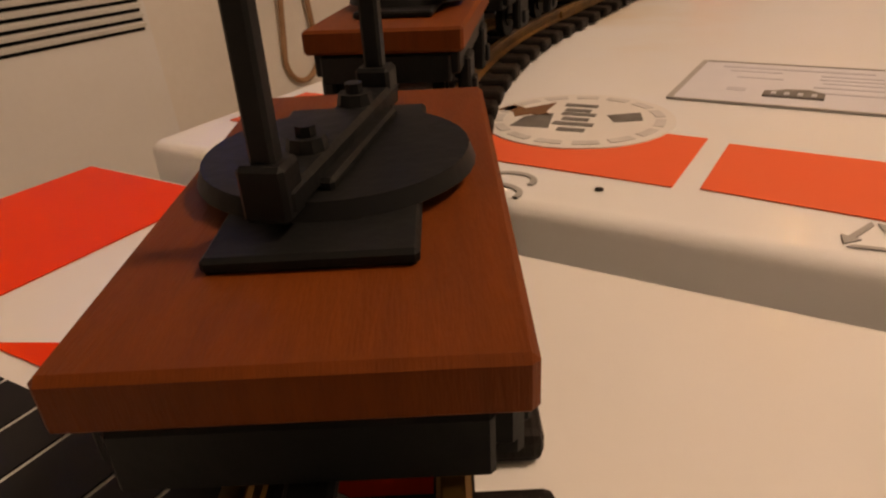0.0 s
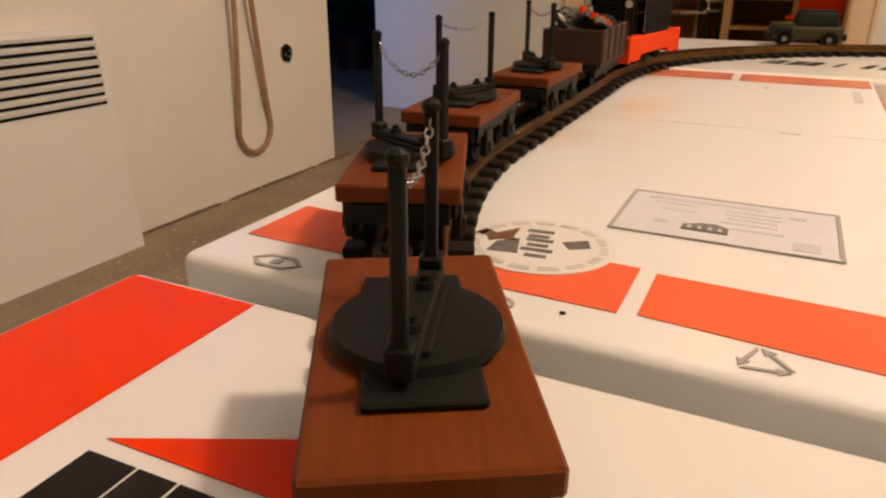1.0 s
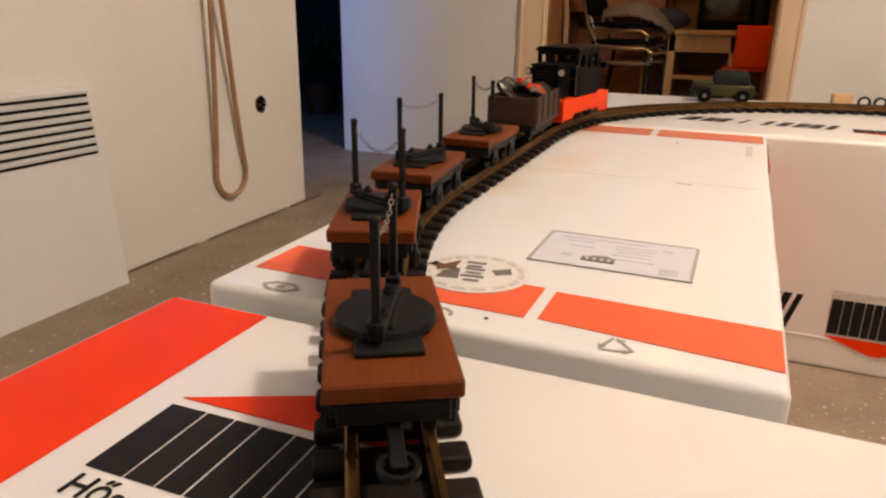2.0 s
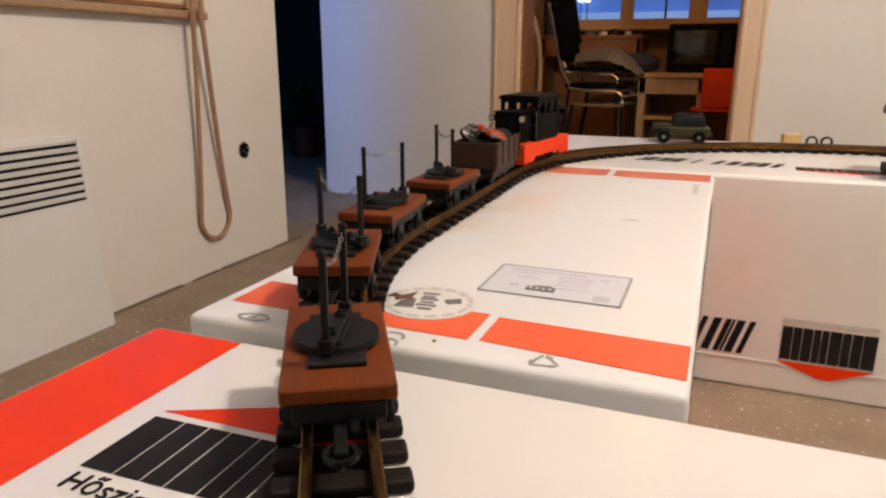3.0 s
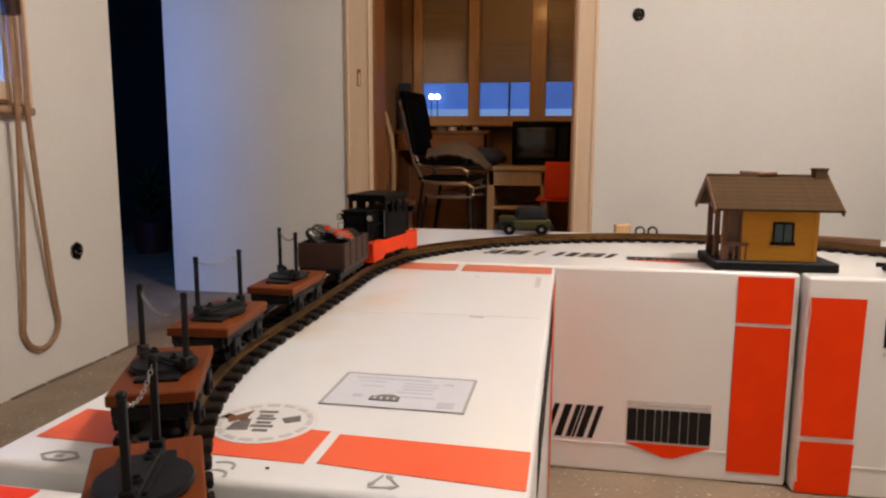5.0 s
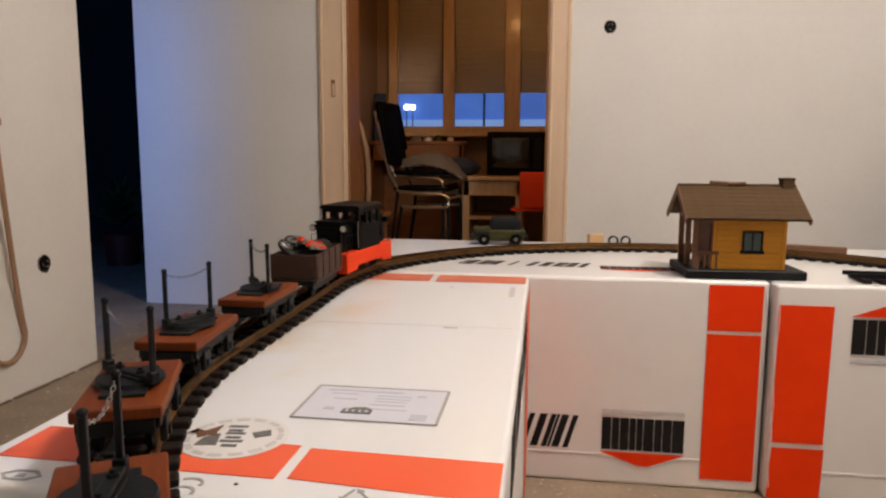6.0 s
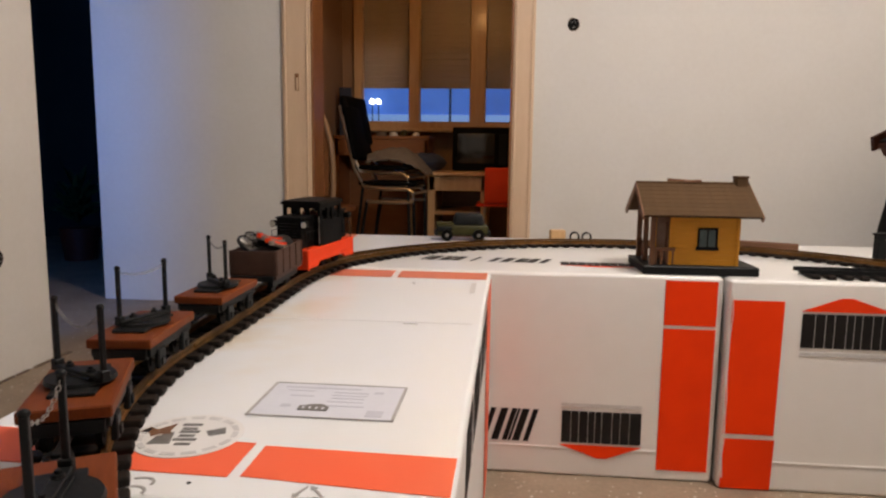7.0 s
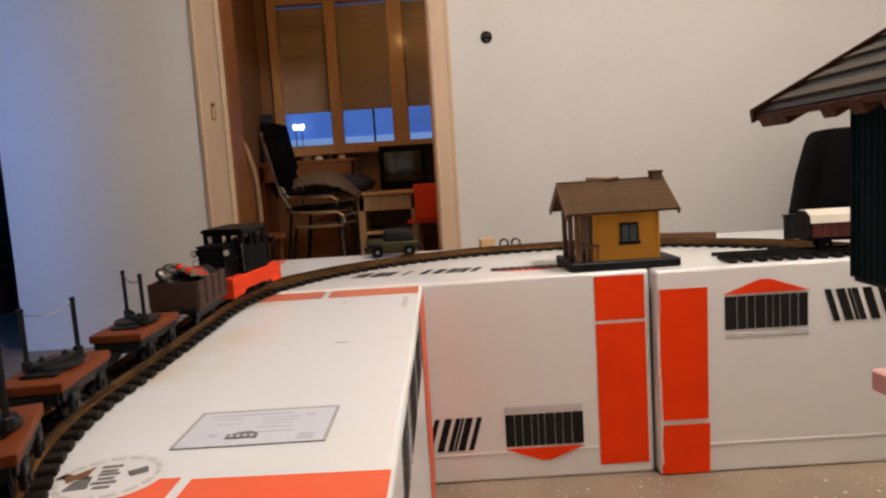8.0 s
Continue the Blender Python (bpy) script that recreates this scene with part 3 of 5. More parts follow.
for x, y, l in ((0.004, 0.034, 0.026), (0.001, 0.0205, 0.020), (0.001, 0.010, 0.026), (-0.002, -0.003, 0.020), (-0.004, -0.015, 0.030), (-0.006, -0.029, 0.020)):
    part("print_bar", Shape().prism([(-l / 2, -0.0038), (l / 2, -0.0038), (l / 2, 0.0034), (-l / 2, 0.0034)], SKIN * 3), DARK_INK, mid, at=mk @ pose(x, y, 0, 0, 0, -16))
# small printed symbols along the near edge
def recycle_mark(x, y, s=1.0):
    m = on_top(mid, ZT, x, y, 10)
    for a in (90, 210, 330):
        part("print_symbol", Shape().prism([(-0.015 * s, -0.0105 * s), (0.006 * s, -0.0115 * s), (0.006 * s, -0.0145 * s), (0.0145 * s, -0.0095 * s), (0.006 * s, -0.006 * s), (0.006 * s, -0.0085 * s), (-0.012 * s, -0.008 * s)], SKIN), GREY_INK, mid, at=m @ pose(0, 0, 0, 0, 0, a - 90))
recycle_mark(-0.132, 0.030, 0.9)
m5 = on_top(mid, ZT, -0.458, 0.024)
part("print_symbol", Shape().ring(0.022, 0.012, 0.004, SKIN, m=None, seg=6), GREY_INK, mid, at=m5)
part("print_symbol", Shape().prism([(-0.004, -0.004), (0.005, -0.003), (0.003, 0.004), (-0.004, 0.003)], SKIN), GREY_INK, mid, at=m5)
for dy in (0.0, -0.017):
    part("print_symbol", Shape().ring(0.014, 0.012, 0.003, SKIN, seg=16, start=-0.4, end=2.2), GREY_INK, mid, at=on_top(mid, ZT, -0.292, 0.032 + dy, 10))
part("print_dot", Shape().rod((0, 0, 0), (0, 0, SKIN), 0.0022, seg=8), INK, mid, at=on_top(mid, ZT, -0.2475, 0.0376))
part("print_dot", Shape().rod((0, 0, 0), (0, 0, SKIN), 0.004, seg=8), GREY_INK, mid, at=on_top(mid, mid_top(1.0), -0.1725, 1.0))
part("print_line", Shape().box((0, 0, 0), (0.025, 0.004, SKIN)), GREY_INK, mid, at=on_top(mid, mid_top(0.65), -0.129, 0.65))
part("print_line", Shape().box((0, 0, 0), (0.012, 0.10, SKIN)), PALE_INK, mid, at=on_top(mid, mid_top(0.97), -0.035, 0.97) @ pose(0, 0, 0, 1.5, 0, 0))
part("film_crease", Shape().box((0, 0, 0), (0.5, 0.003, 0.0012), bevel=0.0005), FILM_OLD, mid, at=on_top(mid, mid_top(0.66), -0.27, 0.66, 0.6))
# leaning bars along both long edges of the middle package
for y, tilt in ((0.40, -0.63), (0.74, -1.17)):
    brand_bars(mid, on_top(mid, mid_top(y) + 0.0006, -0.512, y, 90) @ pose(0, 0, 0, 0, tilt, 0), 0.31, 0.040, 6, lean=0.2)
patch("print_square", mid, on_top(mid, mid_top(0.95), -0.512, 0.95) @ pose(0, 0, 0, 1.4, 0, 0), 0.026, 0.11, GREY_INK)
brand_bars(mid, on_top(mid, 0.447, 0.0, 0.0) @ pose(0.0, 0.55, 0, 90, 0, 90), 0.70, 0.085, 12)

s = Shape()
rng = random.Random(21)
y = 0.16
while y < 1.02:
    l, out, z = rng.uniform(0.010, 0.034), rng.uniform(0.001, 0.0075), mid_top(y) - 0.004
    lo = [s.bm.verts.new(p) for p in ((-0.006, y, z + 0.003), (-0.006, y + l, z + 0.003), (out, y + l * 0.8, z), (out * 0.8, y + l * 0.25, z))]
    hi = [s.bm.verts.new(v.co + Vector((0, 0, 0.0012))) for v in lo]
    s.bm.faces.new(lo[::-1]), s.bm.faces.new(hi)
    for k in range(4):
        s.bm.faces.new((lo[k], lo[(k + 1) % 4], hi[(k + 1) % 4], hi[k]))
    y += l + rng.uniform(0.0, 0.012)
part("torn_film", s, FILM, mid, "ragged torn edge of the film")

# prints on the far package
YF = 1.15 - 0.0014
for za, zb in ((0.029, 0.393), (0.401, 0.512)):
    part("orange_band", Shape().prism([(0.423, za), (0.546, za), (0.546, zb), (0.423, zb)], SKIN), ORANGE, far, at=on_front(far, 0, 0, YF))
brand_blocks(far, on_front(far, 0.283, 0.1315, YF) @ pose(0, 0, 0, 0, 0, 180), 0.198, 0.083)
brand_bars(far, on_front(far, 0.035, 0.130, YF) @ pose(0, 0, 0, 0, 0, 180), 0.16, 0.085, 3, lean=0.3)
ZF = FARTOP + 0.0004
# Same orange band, its grazing sheen put into the colour.
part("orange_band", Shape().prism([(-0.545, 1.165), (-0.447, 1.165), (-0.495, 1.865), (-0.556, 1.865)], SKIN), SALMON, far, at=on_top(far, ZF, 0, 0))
brand_bars(far, on_top(far, ZF, -0.02, 1.345, 178), 0.34, 0.075, 5, lean=0.3)
brand_blocks(far, on_top(far, ZF, 0.282, 1.308, 180), 0.205, 0.05)

# prints on the package beside it
YS = 1.125 - 0.0014
for za, zb in ((0.0, 0.131), (0.139, 0.474)):
    part("orange_band", Shape().prism([(0.571, za + 0.004), (0.690, za + 0.004), (0.693, zb), (0.573, zb)], SKIN), ORANGE, side, at=on_front(side, 0, 0, YS))
brand_blocks(side, on_front(side, 0.837, 0.405, YS), 0.205, 0.082)
brand_bars(side, on_front(side, 1.12, 0.410, YS), 0.26, 0.080, 4, lean=-0.3)

rng = random.Random(5)
for pack, xa, xb, y in ((far, 0.548, 0.556, 1.1490), (side, 0.570, 0.576, 1.1240)):
    for k in range(3):
        x = rng.uniform(xa, xb)
        zs = [0.03 + 0.46 * j / 9 for j in range(10)]
        pts = [(x + rng.uniform(-0.0022, 0.0022), y, z) for z in zs]
        o = pack.matrix_basis.translation
        part("film_fold", Shape().tube(pts, rng.uniform(0.0009, 0.0017), 5), FILM, pack, smooth=True, at=pose(-o.x, -o.y, 0))

# prints on the near package
ZN = 0.4924
part("orange_band", Shape().prism([(-0.546, -0.590), (-0.431, -0.590), (-0.437, -0.027), (-0.546, -0.027)], SKIN), ORANGE, near, at=on_top(near, ZN, 0, 0))
nm = on_top(near, ZN, -0.302, -0.213, 1.5)
brand_blocks(near, nm, 0.206, 0.076, arrow=False)
part("print_arrow", Shape().prism([(-0.406, -0.168), (-0.190, -0.163), (-0.292, -0.113)], SKIN), ORANGE, near, at=on_top(near, ZN, 0, 0))
txt = bpy.data.curves.new("print_text", "FONT")
txt.body, txt.size, txt.extrude = "H\u0151szigetel\u0151", 0.026, 0.0004
tob = new("print_text", txt)
bpy.context.view_layer.update()
tme = bpy.data.meshes.new_from_object(tob)
bpy.data.objects.remove(tob)
tme.materials.append(INK)
part("print_text", tme, INK, near, at=on_top(near, ZN + 0.0006, -0.400, -0.278))

# ---- track ----
CX, CYN, CYF, RC = 0.370, 0.405, 0.876, 0.816
BEND = 0.54
STRAIGHT = CYF - CYN


def along(d):
    """The place and heading on the oval, d metres from the start of the straight on the west side (negative: near bend, then a straight)."""
    if d < -BEND * RC:
        p, h = along(-BEND * RC)
        return p + (d + BEND * RC) * Vector((math.cos(h), math.sin(h))), h
    if d < 0:
        a = math.pi - d / RC
        return Vector((CX + RC * math.cos(a), CYN + RC * math.sin(a))), a - math.pi / 2
    if d < STRAIGHT:
        return Vector((CX - RC, CYN + d)), math.pi / 2
    a = math.pi - (d - STRAIGHT) / RC
    return Vector((CX + RC * math.cos(a), CYF + RC * math.sin(a))), a - math.pi / 2


def bed(d):
    """The height of the surface under the track."""
    p, _ = along(d)
    if p.y < 0.0:
        return 0.4925 + (TOP + 0.001 - 0.4925) * max(0.0, min(1.0, (p.y + 0.15) / 0.2))
    if p.y < 0.05:
        return 0.4925 + (TOP + 0.001 - 0.4925) * max(0.0, min(1.0, (p.y + 0.15) / 0.2))
    if p.y < 1.15 and p.x < 0.2:
        return TOP + 0.001 + (FARTOP - TOP) * max(0.0, p.y / 1.15) ** 2
    return FARTOP + 0.001


track = thing("track", "curved model railway track with brass rails on brown sleepers", "railway track")
D0, D1 = -1.09, STRAIGHT + RC * radians(172)
N = int((D1 - D0) / 0.01)
for off in (-0.0245, 0.0245):
    s = Shape()
    rows = []
    for i in range(N + 1):
        d = D0 + (D1 - D0) * i / N
        p, h = along(d)
        q = Vector((p.x, p.y, bed(d))) + Vector((-math.sin(h), math.cos(h), 0)) * off
        w = Vector((-math.sin(h), math.cos(h), 0))
        prof = ((-0.0042, 0.010), (0.0042, 0.010), (0.0014, 0.012), (0.0014, 0.0165), (0.0022, 0.018), (0.0022, 0.0205), (-0.0022, 0.0205), (-0.0022, 0.018), (-0.0014, 0.0165), (-0.0014, 0.012))
        rows.append([s.bm.verts.new(q + w * a + Vector((0, 0, b))) for a, b in prof])
    for q, r in zip(rows, rows[1:]):
        for k in range(len(prof)):
            s.bm.faces.new((q[k], q[(k + 1) % len(prof)], r[(k + 1) % len(prof)], r[k]))
    s.bm.faces.new(rows[0]), s.bm.faces.new(rows[-1][::-1])
    part("rail", s, BRASS, track)
for d in (-0.62, 0.03, 0.68, 1.27, 1.86):
    for off in (-0.0245, 0.0245):
        p, h = along(d)
        part("rail_joiner", Shape().box((0, 0, 0.0145), (0.036, 0.0075, 0.007), bevel=0.001), BRASS, track,
             at=Matrix.Translation((p.x - math.sin(h) * off, p.y + math.cos(h) * off, bed(d))) @ Matrix.Rotation(h, 4, "Z"))
SLEEPERS = [D0 + 0.02 + 0.0365 * k for k in range(int((D1 - D0) / 0.0365))]

siding = thing("siding_track", "short straight piece of model railway track", "railway track", pose(0.745, 1.205, FARTOP + 0.001, 0, 0, -3))
for off in (-0.0245, 0.0245):
    part("rail", Shape().box((0.42, off, 0.0155), (0.84, 0.004, 0.010)).box((0.42, off, 0.011), (0.84, 0.008, 0.002)), DARK, siding)

# ---- rolling stock ----
def wheelset(parent, x, r=0.0155, material=None):
    for y in (-0.0235, 0.0235):
        w = part("wheel", Shape().rod((x, y - 0.003, r), (x, y + 0.003, r), r, seg=20).rod((x, y * 1.12 - 0.001, r), (x, y * 1.12 + 0.001, r), r * 0.5, seg=14), BLACK, parent, smooth=True)
    part("axle", Shape().rod((x, -0.03, r), (x, 0.03, r), 0.002, seg=8), STEEL, parent)


def chain(parent, a, b, sag):
    """Oval links hanging between two points."""
    a, b = Vector(a), Vector(b)
    n = 15
    s = Shape()
    for i in range(n):
        u = (i + 0.5) / n
        p = a.lerp(b, u) + Vector((0, 0, -sag * 4 * u * (1 - u)))
        t = ((b - a) + Vector((0, 0, -sag * 4 * (1 - 2 * u)))).normalized()
        w = t.cross(Vector((0, 0, 1))).normalized() if i % 2 else t.cross(t.cross(Vector((0, 0, 1)))).normalized()
        l = (b - a).length / n * 0.66
        s.tube([p + t * l * math.cos(k * math.pi / 4) + w * 0.0016 * math.sin(k * math.pi / 4) for k in range(8)], 0.00045, 5, closed=True)
    part("chain", s, STEEL, parent, "thin metal chain")


def flat_wagon(m, bunk_turn, sag=0.012):
    t = thing("bunk_wagon", "red-brown flat wagon with a dark swivel bunk and two stakes", "toy wagon", m, "bunk wagons")
    L, W, Z = 0.155, 0.080, 0.040
    part("deck", Shape().box((0, 0, Z + 0.006), (L, W, 0.012), bevel=0.0015), DECK, t)
    part("sole_bar", Shape().box((0, 0.034, Z - 0.006), (L * 0.92, 0.006, 0.012), bevel=0.001), DARK, t)
    part("sole_bar", Shape().box((0, -0.034, Z - 0.006), (L * 0.92, 0.006, 0.012), bevel=0.001), DARK, t)
    for x in (-0.042, 0.042):
        wheelset(t, x)
        for y in (-0.034, 0.034):
            part("axle_box", Shape().box((x, y * 1.08, 0.020), (0.022, 0.007, 0.026), bevel=0.0015).box((x, y * 1.18, 0.016), (0.010, 0.005, 0.010), bevel=0.001), DARK, t)
    for e in (-1, 1):
        part("coupling", Shape().box((e * (L / 2 + 0.010), 0, 0.022), (0.050, 0.009, 0.005), bevel=0.001).ring(0.012, 0.012, 0.003, 0.004, pose(e * (L / 2 + 0.030), 0, 0.021 + 0.003 * e), seg=14), DARK, t)
        part("buffer_beam", Shape().box((e * (L / 2 - 0.006), 0, Z - 0.008), (0.008, W * 0.82, 0.014), bevel=0.001), DARK, t)
    zt = Z + 0.012
    part("bunk_plate", Shape().box((0.0, 0, zt + 0.0018), (0.096, 0.042, 0.0036), bevel=0.001), DARK, t)
    r = Matrix.Rotation(radians(bunk_turn), 4, "Z")
    part("turntable_disc", Shape().rod((0, 0, zt + 0.0036), (0, 0, zt + 0.0075), 0.034, 0.0325, seg=36), DARK, t, smooth=True)
    bunk = part("bolster", Shape().box((0, 0, zt + 0.0105), (0.011, 0.080, 0.0060), bevel=0.0012).box((0, 0, zt + 0.0085), (0.017, 0.052, 0.003), bevel=0.0008), DARK, t, at=r)
    for y in (-0.017, 0.017):
        part("bolster_pin", Shape().rod((0, y, zt + 0.0135), (0, y, zt + 0.0165), 0.0048, 0.0042, 10).rod((0, y, zt + 0.0165), (0, y, zt + 0.019), 0.0024, seg=8), DARK, bunk)
    for y in (-0.037, 0.037):
        part("stake", Shape().box((0, y, zt + 0.044), (0.0054, 0.0048, 0.074), bevel=0.0008).ball((0, y, zt + 0.0815), (0.0040, 0.0038, 0.0032), 10).box((0, y, zt + 0.0125), (0.010, 0.009, 0.012), bevel=0.001), DARK, bunk)
    chain(bunk, (0.0, -0.037, zt + 0.077), (0.0, 0.037, zt + 0.077), sag)
    return t


def spoked_wheel(parent, m, r):
    s = Shape().ring(r, r, r * 0.13, 0.006, seg=28)
    hub = Shape().rod((0, 0, -0.001), (0, 0, 0.008), r * 0.2, seg=12)
    for k in range(14):
        a = k * 2 * math.pi / 14
        hub.rod((0, 0, 0.003), (math.cos(a) * r * 0.9, math.sin(a) * r * 0.9, 0.003), 0.0011, seg=5)
    ob = part("spoked_wheel", s, DARK, parent, "dark spoked driving wheel with bright hub", at=m, smooth=True)
    part("spokes", hub, STEEL, ob, "dull bright spokes and hub")
    return ob


def open_wagon(m):
    t = thing("open_wagon", "dark brown open goods wagon loaded with engine parts", "toy wagon", m)
    L, W, Z, H = 0.165, 0.092, 0.036, 0.048
    part("floor_board", Shape().box((0, 0, Z), (L, W, 0.008), bevel=0.001), BROWN, t)
    for y in (-W / 2 + 0.002, W / 2 - 0.002):
        part("side_board", Shape().box((0, y, Z + 0.004 + H / 2), (L, 0.004, H), bevel=0.001), BROWN, t)
        for x in (-0.078, -0.040, 0.0, 0.040, 0.078):
            part("side_rib", Shape().box((x, y * 1.06, Z + 0.004 + H / 2), (0.0045, 0.003, H), bevel=0.0007), BROWN, t)
    for x in (-L / 2 + 0.002, L / 2 - 0.002):
        part("end_board", Shape().box((x, 0, Z + 0.004 + H / 2), (0.004, W - 0.008, H), bevel=0.001), BROWN, t)
        part("end_beam", Shape().box((x * 1.03, 0, Z - 0.002), (0.006, W * 0.9, 0.011), bevel=0.001), DARK, t)
    part("sole_bar", Shape().box((0, 0.034, Z - 0.012), (L * 0.94, 0.006, 0.014)), DARK, t)
    part("sole_bar", Shape().box((0, -0.034, Z - 0.012), (L * 0.94, 0.006, 0.014)), DARK, t)
    for x in (-0.045, 0.045):
        wheelset(t, x)
    for e in (-1, 1):
        part("coupling", Shape().box((e * (L / 2 + 0.012), 0, 0.022), (0.034, 0.010, 0.005)), DARK, t)
    top = Z + 0.004 + H
    load = thing("engine_parts_load", "pile of spoked wheels, rods and a dark boiler", "scrap load", m)
    part("boiler", Shape().rod((0.066, -0.012, top - 0.014), (-0.010, 0.006, top - 0.010), 0.026, 0.027, 20).box((0.03, 0.0, top - 0.03), (0.13, 0.07, 0.03), bevel=0.006), DARK, load, "dark rounded boiler shell", smooth=True)
    spoked_wheel(load, pose(-0.004, 0.026, top + 0.004, 38, -24, 10), 0.026)
    spoked_wheel(load, pose(-0.052, 0.020, top + 0.004, 32, -28, 30), 0.026)
    part("heap", Shape().box((-0.035, 0.0, top - 0.024), (0.086, 0.074, 0.044), bevel=0.012, seg=2), BLACK, load, "black heap below the parts", smooth=True)
    for k, (y, c) in enumerate(((-0.010, RED), (-0.020, STEEL), (-0.027, RED), (-0.034, STEEL))):
        part("side_rod", Shape().box((0, 0, 0), (0.088, 0.007, 0.006), bevel=0.0012).rod((0.04, 0, -0.004), (0.04, 0, 0.005), 0.006, seg=12).rod((-0.04, 0, -0.004), (-0.04, 0, 0.005), 0.006, seg=12),
             c, load, "orange-red rod" if c is RED else "bright steel rod", at=pose(-0.012 - 0.006 * k, y, top + 0.016 - 0.004 * k, 0, 14, -9 + 3 * k))
    for a, b in (((-0.06, 0.03, top + 0.006), (0.01, 0.036, top + 0.018)), ((-0.03, 0.0, top + 0.012), (-0.02, 0.04, top + 0.014)), ((0.0, 0.01, top + 0.014), (-0.066, 0.006, top + 0.006))):
        part("thin_rod", Shape().rod(a, b, 0.0016, seg=6), DARK, load)
    s = Shape()
    for k in range(7):
        a = k * 0.9
        s.tube([(-0.06 + 0.012 * k + 0.02 * math.sin(a * 3 + j), 0.02 + 0.018 * math.sin(a + j * 0.9), top + 0.008 + 0.016 * math.sin(j * 0.52)) for j in range(7)], 0.0008, 5)
    part("loose_wires", s, STEEL, load)
    return t


def locomotive(m):
    t = thing("locomotive", "black diesel locomotive with an orange-red frame", "toy locomotive", m)
    L, W = 0.225, 0.100
    f = Shape().box((0, 0, 0.042), (L, W, 0.026), bevel=0.002)
    part("frame", f, RED, t)
    for y in (-W / 2 + 0.004, W / 2 - 0.004):
        o = [(-L / 2 + 0.004, 0.030), (-L / 2 + 0.004, 0.012), (-L / 2 + 0.045, 0.012), (-L / 2 + 0.055, 0.022), (L / 2 - 0.055, 0.022), (L / 2 - 0.045, 0.012), (L / 2 - 0.004, 0.012), (L / 2 - 0.004, 0.030)]
        part("frame_side", Shape().prism(o, 0.006, Matrix.Translation((0, y + 0.003, 0)) @ Matrix.Rotation(math.pi / 2, 4, "X")), RED, t)
    for x in (-L / 2 + 0.004, L / 2 - 0.004):
        part("buffer_beam", Shape().box((x, 0, 0.026), (0.008, W, 0.034), bevel=0.0015), RED, t)
        e = math.copysign(1, x)
        part("coupling", Shape().box((x + e * 0.012, 0, 0.020), (0.03, 0.012, 0.006), bevel=0.001).ring(0.016, 0.016, 0.003, 0.005, pose(x + e * 0.026, 0, 0.018), seg=14), BRASS, t, "brown metal hook and loop coupling")
    part("under_gear", Shape().box((0, 0, 0.022), (L * 0.8, 0.05, 0.024), bevel=0.003), BLACK, t)
    for x in (-0.06, 0.0, 0.06):
        wheelset(t, x, 0.017)
    zt = 0.055
    hz = 0.068
    for e, l in ((-1, 0.060), (1, 0.058)):
        hood = part("hood", Shape().box((e * (0.048 + l / 2), 0, zt + hz / 2), (l, 0.064, hz), bevel=0.003, seg=2), BLACK, t, "black engine hood")
        part("hood_lip", Shape().box((e * (0.048 + l / 2), 0, zt + hz + 0.0015), (l + 0.004, 0.068, 0.004), bevel=0.001), BLACK, hood)
        for k in range(7):
            part("grille_slat", Shape().box((e * (0.048 + l + 0.0015), 0, zt + 0.014 + 0.007 * k), (0.003, 0.046, 0.0025)), BLACK, hood)
        for y in (-0.033, 0.033):
            for k in range(3):
                part("side_louvre", Shape().box((e * (0.062 + 0.014 * k), y, zt + 0.030), (0.009, 0.0025, 0.030), bevel=0.0006), BLACK, hood)
        for y in (-0.040, 0.040):
            h = part("headlight", Shape().rod((e * (0.046 + l * 0.86), y, zt + 0.056), (e * (0.050 + l), y, zt + 0.056), 0.0070, 0.0080, 14), BLACK, t, smooth=True)
            part("lens", Shape().rod((e * (0.050 + l), y, zt + 0.056), (e * (0.0515 + l), y, zt + 0.056), 0.0066, seg=14), LENS, h, "cream lamp lens")
        for y in (-0.046, 0.046):
            part("hand_rail", Shape().tube([(e * 0.052, y, zt), (e * 0.052, y, zt + 0.040), (e * (0.046 + l), y, zt + 0.040), (e * (0.046 + l), y, zt)], 0.0010, 6), DARK, t)
    cl, cw, wz, rz = 0.104, 0.098, 0.058, 0.094
    cab = part("cab", Shape().box((0, 0, zt + wz / 2), (cl, cw, wz), bevel=0.0015), BLACK, t, "black cab body")
    # posts and panels leave the windows open between the waist and the roof
    mz, ph = zt + (wz + rz) / 2, rz - wz
    for x in (-cl / 2 + 0.003, cl / 2 - 0.003):
        for y, w in ((-cw / 2 + 0.004, 0.008), (-0.014, 0.010), (0.014, 0.010), (cw / 2 - 0.004, 0.008)):
            part("cab_post", Shape().box((x, y, mz), (0.006, w, ph)), BLACK, cab)
        part("cab_panel", Shape().box((x, 0, zt + rz - 0.004), (0.005, cw - 0.002, 0.008)), BLACK, cab)
    for y in (-cw / 2 + 0.003, cw / 2 - 0.003):
        for x, w in ((-0.046, 0.010), (-0.012, 0.012), (0.012, 0.012), (0.046, 0.010)):
            part("cab_post", Shape().box((x, y, mz), (w, 0.005, ph)), BLACK, cab)
        part("cab_panel", Shape().box((0, y, zt + rz - 0.004), (cl - 0.004, 0.0045, 0.008)), BLACK, cab)
        part("cab_door", Shape().box((-0.028, y * 1.05, zt + 0.032), (0.030, 0.003, 0.058), bevel=0.001), BLACK, cab)
